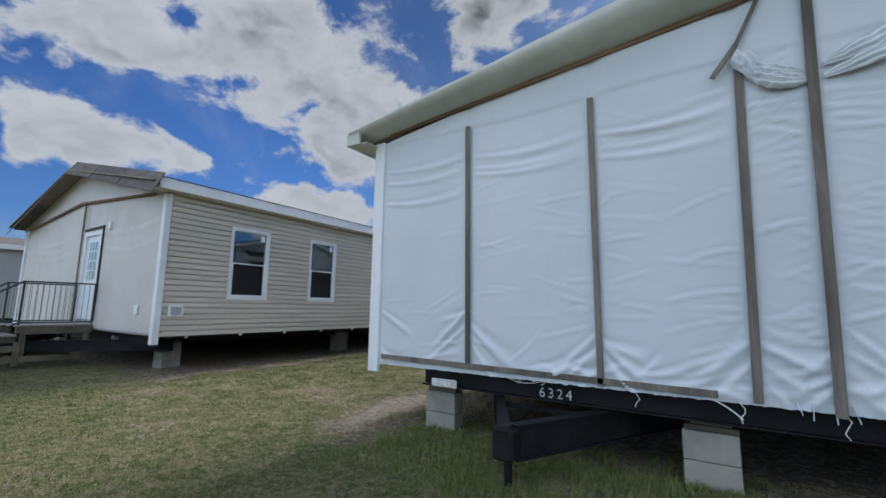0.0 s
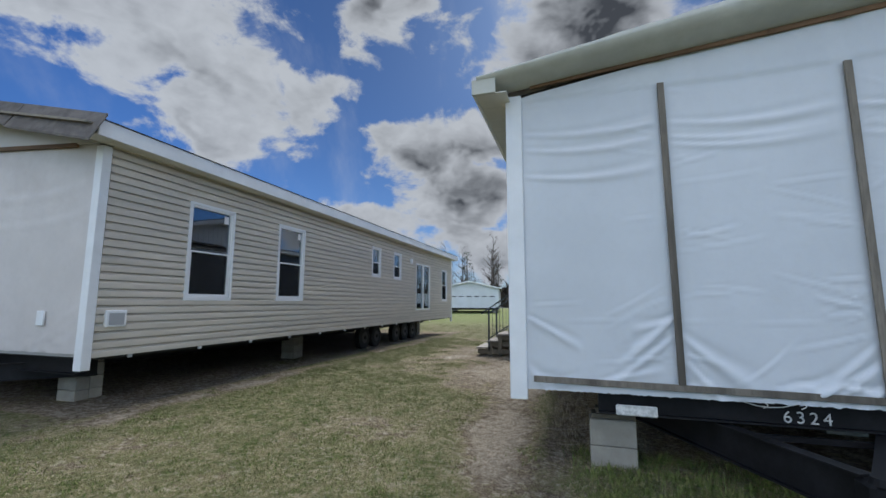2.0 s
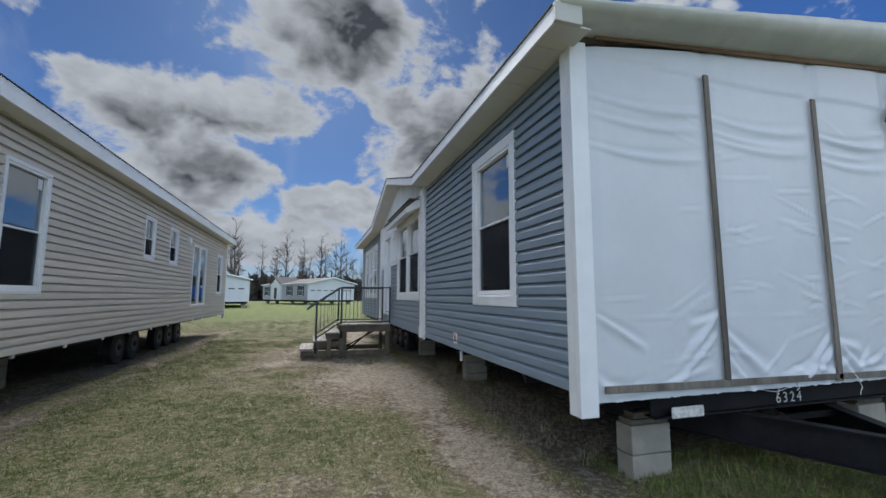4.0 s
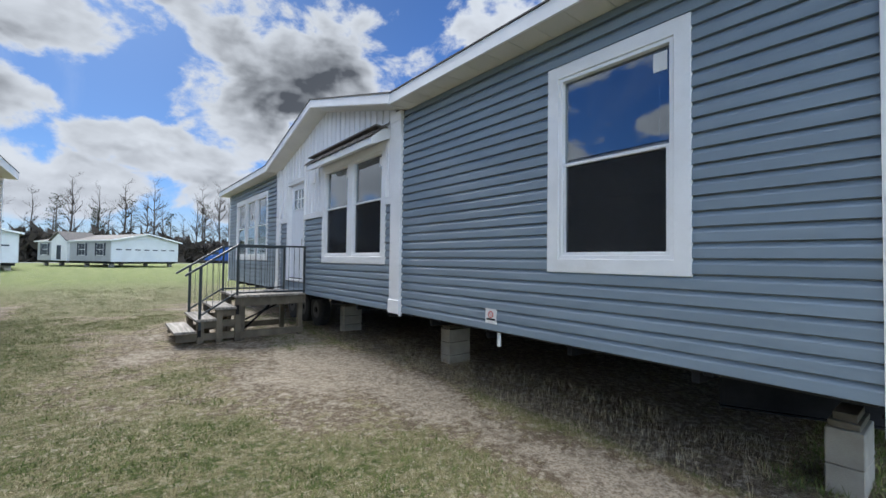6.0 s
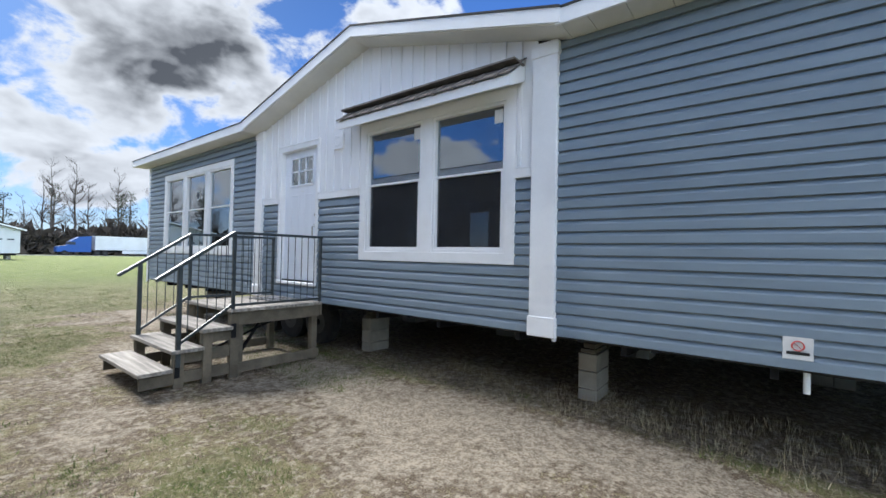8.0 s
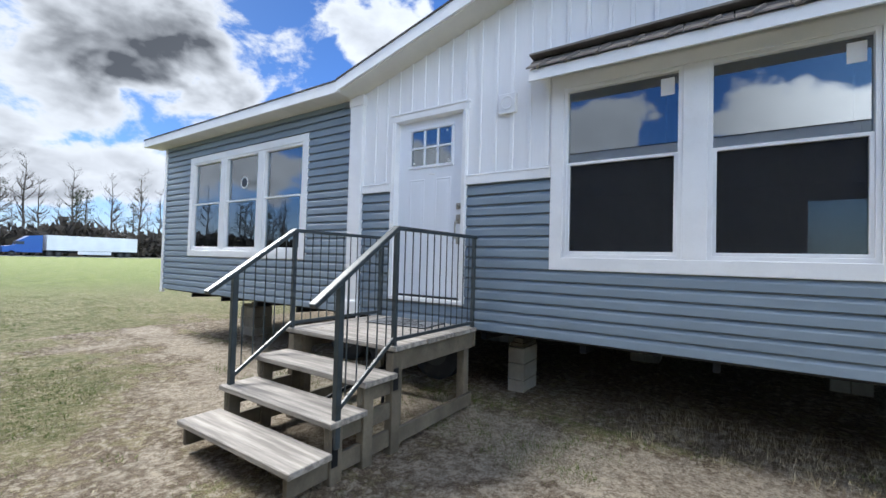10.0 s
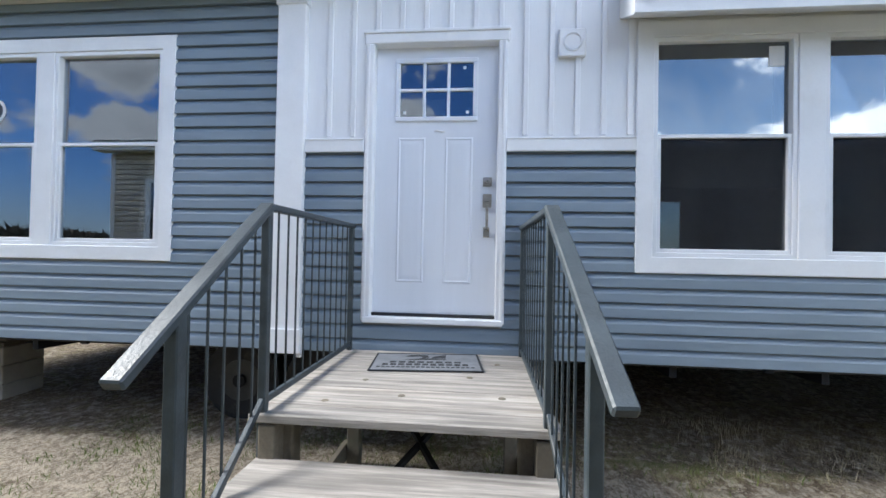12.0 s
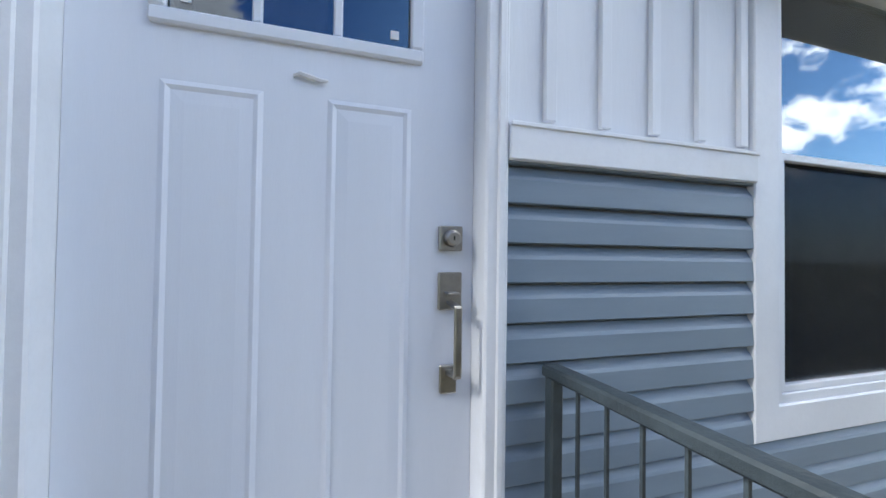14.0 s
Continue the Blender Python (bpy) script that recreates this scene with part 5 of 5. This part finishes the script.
for y in (0.55, 5.75, 10.2, 15.0):
    pier(-7.15, y, 3, h=0.19)
    pier(-13.9, y, 3, h=0.19)
for y in (8.55, 9.4, 11.1, 11.95, 12.8):
    wheel(-6.2, y)
    wheel(-13.6, y)
porch_b = copy_thing(steps, pose(-0.50, -0.17, 0.12, 0, 0, 90))
tagged(porch_b, "wooden porch steps with dark steel railings at the wrapped end", "porch steps")

# ---- neighbouring and distant homes ----


def far_home(m, length, width, label, wrapped_end=True, dormer=None, windows=(), ridge=0.75, body=None, roof_mat=None, stripes=True):
    """A home seen far off: gable end on local y = 0 facing -y, long face on x = 0 facing -x."""
    h = thing("distant_home", label, "house", m, "distant manufactured homes")
    body = body or M_GREYV
    bm = box((0, 0.02, 0.75), (width, length, 3.45))
    prism([(0, 3.45), (width, 3.45), (width / 2, 3.45 + ridge)], 0.02, length, "y", bm)
    part("wall", bm, body, h)
    if wrapped_end:
        bm = bmesh.new()
        prism([(0.05, 0.72), (width - 0.05, 0.72), (width - 0.05, 3.45), (width / 2, 3.43 + ridge), (0.05, 3.45)], -0.02, 0.018, "y", bm)
        part("house_wrap", bm, M_WRAP, h, "white house wrap")
        if stripes:
            for i in range(7):
                x = 0.6 + i * (width - 1.6) / 6.3
                part("print_bar", box((x, -0.03, 2.28), (x + 0.7, -0.021, 2.42)), M_SHUTTER, h)
    bm = prism([(-0.3, 3.43), (width / 2, 3.5 + ridge), (width + 0.3, 3.43), (width + 0.3, 3.56), (width / 2, 3.63 + ridge), (-0.3, 3.56)], -0.4, length + 0.3, "y")
    part("roof", bm, roof_mat or M_SHINGLE, h)
    bm = prism([(-0.32, 3.40), (width / 2, 3.47 + ridge), (width + 0.32, 3.40), (width + 0.32, 3.58), (width / 2, 3.65 + ridge), (-0.32, 3.58)], -0.44, -0.40, "y")
    part("fascia", bm, M_WHITE, h)
    part("fascia", box((-0.34, -0.4, 3.4), (-0.3, length + 0.3, 3.58)), M_WHITE, h)
    for y, w, hh in windows:
        fr = part("window", box((-0.05, y - w / 2, 1.5), (0.0, y + w / 2, 1.5 + hh)), M_WHITE, h)
        n = 2 if w > 1.0 else 1
        for k in range(n):
            for r in range(2):
                a = y - w / 2 + 0.08 + k * (w - 0.08) / n
                part("pane", box((-0.07, a, 1.58 + r * (hh - 0.08) / 2), (-0.05, a + (w - 0.08) / n - 0.08, 1.5 + (r + 1) * (hh - 0.08) / 2)), M_SHUTTER, fr)
        for s in (-1, 1):
            a = y + s * (w / 2 + 0.22)
            part("shutter", box((-0.06, a - 0.18, 1.5), (0.0, a + 0.18, 1.5 + hh)), M_SHUTTER, h)
    if dormer:
        y0, y1 = dormer
        ym = (y0 + y1) / 2
        bm = prism([(y0, 0.75), (y1, 0.75), (y1, 3.6), (ym, 4.7), (y0, 3.6)], -0.35, 2.5, "x")
        part("dormer_wall", bm, M_WHITE, h)
        bm = prism([(y0 - 0.3, 3.5), (ym, 4.75), (y1 + 0.3, 3.5), (y1 + 0.3, 3.62), (ym, 4.9), (y0 - 0.3, 3.62)], -0.6, 3.5, "x")
        part("dormer_roof", bm, M_SHINGLE, h)
        part("door", box((-0.40, ym - 0.5, 0.9), (-0.35, ym + 0.5, 2.9)), M_SHUTTER, h)
    part("chassis", box((0.2, 0.3, 0.45), (width - 0.2, length - 0.2, 0.76)), M_STEEL, h)
    for y in (0.7, length * 0.35, length * 0.7, length - 1.2):
        for x in (0.4, width - 0.9):
            part("pier", box((x, y, -0.05), (x + 0.45, y + 0.45, 0.46)), M_CEMENT, h)
    return h


far_home(pose(-3.1, 69.5, 0, 0, 0, 28), 18.0, 9.0, "distant grey home with a white wrapped end and dark shutters", dormer=(9.5, 13.5), windows=((2.3, 1.5, 1.7), (6.5, 1.5, 1.7), (16.0, 1.5, 1.7)), ridge=1.0)
far_home(pose(-18.4, 54.5, 0, 0, 0, 9), 17.0, 8.6, "distant home with a white wrapped end", windows=((3, 1.2, 1.5),), ridge=0.95)
far_home(pose(-19.5, 14.0, 0, 0, 0, 180), 15.0, 10.0, "grey lap-sided home beyond the beige one", wrapped_end=False, ridge=0.8)

# road and lorry
bm = box((-400, 109.0, -0.05), (400, 116.5, 0.035))
tagged(part("road", bm, M_ROAD), "pale two-lane asphalt road", "road", kind="structure")
lorry = thing("articulated_lorry", "blue tractor unit with a long white box trailer on the road", "lorry", pose(14.5, 113.5, 0.035))
cab = bmesh.new()
prism([(0.0, 0.7), (0.0, 1.7), (1.6, 1.95), (2.2, 2.9), (3.4, 3.75), (5.3, 3.95), (5.3, 0.7)], -1.2, 1.2, "y", cab)
cab_ob = part("cab", cab, M_BLUEP, lorry, "blue cab with tall fairing")
part("windscreen", box((1.75, -1.23, 2.05), (2.9, 1.23, 2.75), 0.1), M_SHUTTER, cab_ob)
trailer = part("trailer", box((5.9, -1.28, 1.15), (20.6, 1.28, 4.05), 0.03), M_TRAILER, lorry, "long white box trailer")
part("trailer_skirt", box((10.5, -1.25, 0.45), (16.0, -1.2, 1.1)), M_TRAILER, lorry)
part("lorry_frame", box((3.5, -0.5, 0.7), (20.3, 0.5, 1.1)), M_STEEL, lorry)
for x in (1.2, 6.3, 7.6, 17.6, 18.9):
    for y in (-1.05, 1.05):
        w = part("wheel", tube([(x, y - 0.15, 0.5), (x, y + 0.15, 0.5)], [0.5, 0.5], 18), M_RUBBER, lorry)
        part("rim", tube([(x, y - 0.17, 0.5), (x, y + 0.17, 0.5)], [0.24, 0.24], 12), M_RIM, w)

# ---- trees ----


def limb(bm, p, d, r, length, depth, rng, up=0.15, twigs=None):
    n = 4
    pts, rad = [p.copy()], [r]
    for i in range(n):
        d = (d + Vector((rng.uniform(-1, 1), rng.uniform(-1, 1), rng.uniform(-0.6, 1))) * 0.16 + Vector((0, 0, up * 0.3))).normalized()
        p = p + d * length / n
        pts.append(p.copy())
        rad.append(r * (1 - 0.62 * (i + 1) / n))
    tube(pts, rad, 4 if depth < 2 else 3, bm if depth < 2 or twigs is None else twigs)
    if depth >= 3:
        return
    for k in range(rng.randint(3, 5) if depth else 0):
        i = rng.randint(1, n)
        a = rng.uniform(0, 6.28)
        side = (d.orthogonal().normalized() * math.cos(a) + d.cross(d.orthogonal()).normalized() * math.sin(a))
        limb(bm, pts[i], (d * 0.75 + side * 0.75).normalized(), rad[i] * 0.62, length * rng.uniform(0.4, 0.62), depth + 1, rng, up, twigs)


def bare_tree(seed, height):
    rng = random.Random(seed)
    t = thing("bare_tree", "tall leafless winter tree at the edge of the woods", "tree", group="bare trees by the road")
    trunk, twigs = bmesh.new(), bmesh.new()
    pts, rad, n = [], [], 9
    x = y = 0.0
    for i in range(n + 1):
        pts.append(Vector((x, y, height * i / n)))
        rad.append(0.017 * height * (1 - 0.88 * i / n))
        x += rng.uniform(-0.2, 0.2)
        y += rng.uniform(-0.2, 0.2)
    tube(pts, rad, 6, trunk)
    for k in range(24):
        i = rng.randint(3, n)
        a = rng.uniform(0, 6.28)
        d = Vector((math.cos(a), math.sin(a), rng.uniform(0.35, 1.0))).normalized()
        limb(twigs, pts[i], d, rad[i] * 0.5 + 0.02, height * rng.uniform(0.13, 0.26) * (1.15 - 0.6 * i / n), 1, rng, 0.25, twigs)
    part("trunk", trunk, M_BARK, t)
    part("crown", twigs, M_TWIG, t, "bare forked branches")
    return t


def pine_tree(seed, height):
    rng = random.Random(seed)
    t = thing("pine_tree", "tall thin dark green pine", "tree", group="pines by the road")
    trunk, needles = bmesh.new(), bmesh.new()
    tube([(0, 0, 0), (0.1, 0.05, height * 0.5), (0, 0, height)], [0.017 * height, 0.012 * height, 0.03], 6, trunk)
    for k in range(34):
        z = height * (0.45 + 0.55 * k / 34)
        a = rng.uniform(0, 6.28)
        ln = height * 0.15 * (1.25 - (z / height)) * rng.uniform(0.6, 1.3) + 0.4
        e = Vector((math.cos(a) * ln, math.sin(a) * ln, z + 0.25 * ln))
        tube([(0, 0, z), tuple(e)], [0.05, 0.015], 3, trunk)
        for j in range(16):
            c = Vector((0, 0, z)).lerp(e, rng.uniform(0.35, 1.05)) + Vector((rng.gauss(0, 0.28), rng.gauss(0, 0.28), rng.gauss(0, 0.16)))
            o = [Vector((rng.gauss(0, 1), rng.gauss(0, 1), rng.gauss(0, 0.6))).normalized() * rng.uniform(0.15, 0.34) for _ in range(3)]
            needles.faces.new([needles.verts.new(c + v) for v in o])
    part("trunk", trunk, M_BARK, t)
    part("crown", needles, M_NEEDLE, t, "loose tufts of dark needles")
    return t


rng = random.Random(5)
bare = [bare_tree(s, h) for s, h in ((1, 17), (2, 20), (3, 14), (4, 22), (8, 12))]
pines = [pine_tree(s, h) for s, h in ((5, 15), (6, 18))]
spots = []
for k in range(84):
    x = -95 + k * 2.2 + rng.uniform(-1.4, 1.4)
    spots.append((x, 126 + rng.uniform(0, 26), bare[k % 5] if k % 4 else pines[(k // 4) % 2]))
used = set()
for x, y, src in spots:
    m = pose(x, y, -0.1, 0, 0, rng.uniform(0, 360))
    if src.name not in used:
        used.add(src.name)
        src.matrix_basis = m
    else:
        copy_thing(src, m)
# undergrowth below the trees
verts, faces = [], []
for k in range(42000):
    x, y = rng.uniform(-130, 120), 122 + rng.random() ** 1.5 * 26
    top = 5.0 + 1.8 * noise.noise(Vector((x * 0.09, y * 0.05, 2))) + 1.1 * noise.noise(Vector((x * 0.5, y * 0.2, 6)))
    z = rng.random() ** 0.8 * top
    s = rng.uniform(0.35, 0.95)
    b = len(verts)
    for q in range(3):
        verts.append((x + rng.gauss(0, 1) * s, y + rng.gauss(0, 1) * s, max(0, z + rng.gauss(0, 1) * s * 1.5)))
    faces.append((b, b + 1, b + 2))
me = bpy.data.meshes.new("undergrowth")
me.from_pydata(verts, [], faces)
tagged(part("undergrowth", me, M_BUSH), "dense brown winter undergrowth under the trees", "undergrowth", kind="stuff")

# ---- grass ----


def blade_material(name, stops):
    ma = bpy.data.materials.new(name)
    ma.use_nodes = True
    net = Net(ma.node_tree)
    ramp = net.n("ShaderNodeValToRGB", {0: net.n("ShaderNodeNewGeometry").outputs["Random Per Island"]})
    el = ramp.color_ramp.elements
    el[0].color, el[1].color = stops[0] + (1,), stops[-1] + (1,)
    for k, c in enumerate(stops[1:-1]):
        el.new((k + 1) / (len(stops) - 1)).color = c + (1,)
    bs = net.n("ShaderNodeBsdfPrincipled", {"Base Color": ramp.outputs[0], "Roughness": 0.8, "Specular IOR Level": 0.2})
    net.t.links.new(bs.outputs[0], net.n("ShaderNodeOutputMaterial").inputs[0])
    return ma


M_GREEN = blade_material("green_blade", ((0.06, 0.095, 0.02), (0.12, 0.165, 0.04), (0.17, 0.20, 0.06), (0.22, 0.22, 0.08)))
M_STRAW = blade_material("straw_blade", ((0.20, 0.15, 0.09), (0.34, 0.28, 0.16), (0.48, 0.41, 0.26), (0.60, 0.53, 0.37)))


def grass(tufts, blades, x0, x1, y0, y1, seed, lo, hi, spread, tall, flat_, width):
    """Tufts of blades where the cover lies between lo and hi."""
    r = np.random.RandomState(seed)
    verts, faces = [], []
    for cx, cy, pick, size in zip(r.uniform(x0, x1, tufts), r.uniform(y0, y1, tufts), r.random_sample(tufts), r.uniform(0.5, 1.3, tufts)):
        if cx > 1.3 and cy > 0.9:
            continue
        c = cover(cx, cy) + 0.35 * noise.noise(Vector((cx * 1.3, cy * 1.3, seed)))
        if not lo + 0.15 * pick < c < hi + 0.2 * pick:
            continue
        z = 0.035 * noise.noise(Vector((cx * 0.35, cy * 0.35, 0))) + 0.012 * noise.noise(Vector((cx * 1.9, cy * 1.9, 4))) - 0.03 * (1 - cover(cx, cy))
        n = int(blades * size)
        off = r.normal(0, spread * size, (n, 2))
        for (ox, oy), a, w, u in zip(off, r.uniform(0, 6.283, n), r.random_sample(n), r.random_sample(n)):
            h = tall * (0.4 + w)
            dx, dy = math.cos(a), math.sin(a)
            ln = h * (0.4 + flat_ * u)
            b = len(verts)
            x, y = cx + ox, cy + oy
            verts += [(x - dx * width, y - dy * width, z - 0.003), (x + dx * width, y + dy * width, z - 0.003), (x - dy * ln, y + dx * ln, z + h)]
            faces.append((b, b + 1, b + 2))
    me = bpy.data.meshes.new("grass")
    me.from_pydata(verts, [], faces)
    return me


for args, ma, lab in (((17000, 26, -5.4, 5.0, -4.4, 13.0, 1, 0.50, 9.0, 0.06, 0.02, 1.6, 0.0030), M_GREEN, "short green winter grass tufts"),
                      ((15000, 26, -5.4, 5.0, -4.4, 13.0, 2, 0.26, 0.95, 0.085, 0.008, 5.0, 0.0028), M_STRAW, "flattened dry straw-coloured grass"),
                      ((3500, 26, -9.0, 8.0, -5.0, 24.0, 3, 0.4, 9.0, 0.09, 0.03, 1.2, 0.005), M_GREEN, "short green winter grass tufts"),
                      ((900, 22, 0.5, 4.6, -1.2, 0.7, 4, 0.2, 9.0, 0.07, 0.055, 0.9, 0.0035), M_GREEN, "longer green grass left unmown round the hitch"),
                      ((380, 14, 0.05, 1.2, 0.7, 6.8, 5, -1.0, 9.0, 0.06, 0.085, 0.7, 0.0022), M_STRAW, "dry brown weed stalks along the shaded edge"),
                      ((260, 20, -0.9, 0.5, 6.6, 11.5, 6, -1.0, 9.0, 0.06, 0.035, 0.9, 0.0035), M_GREEN, "short green grass round the porch posts")):
    tagged(part("grass", grass(*args), ma), lab, "grass", kind="stuff")
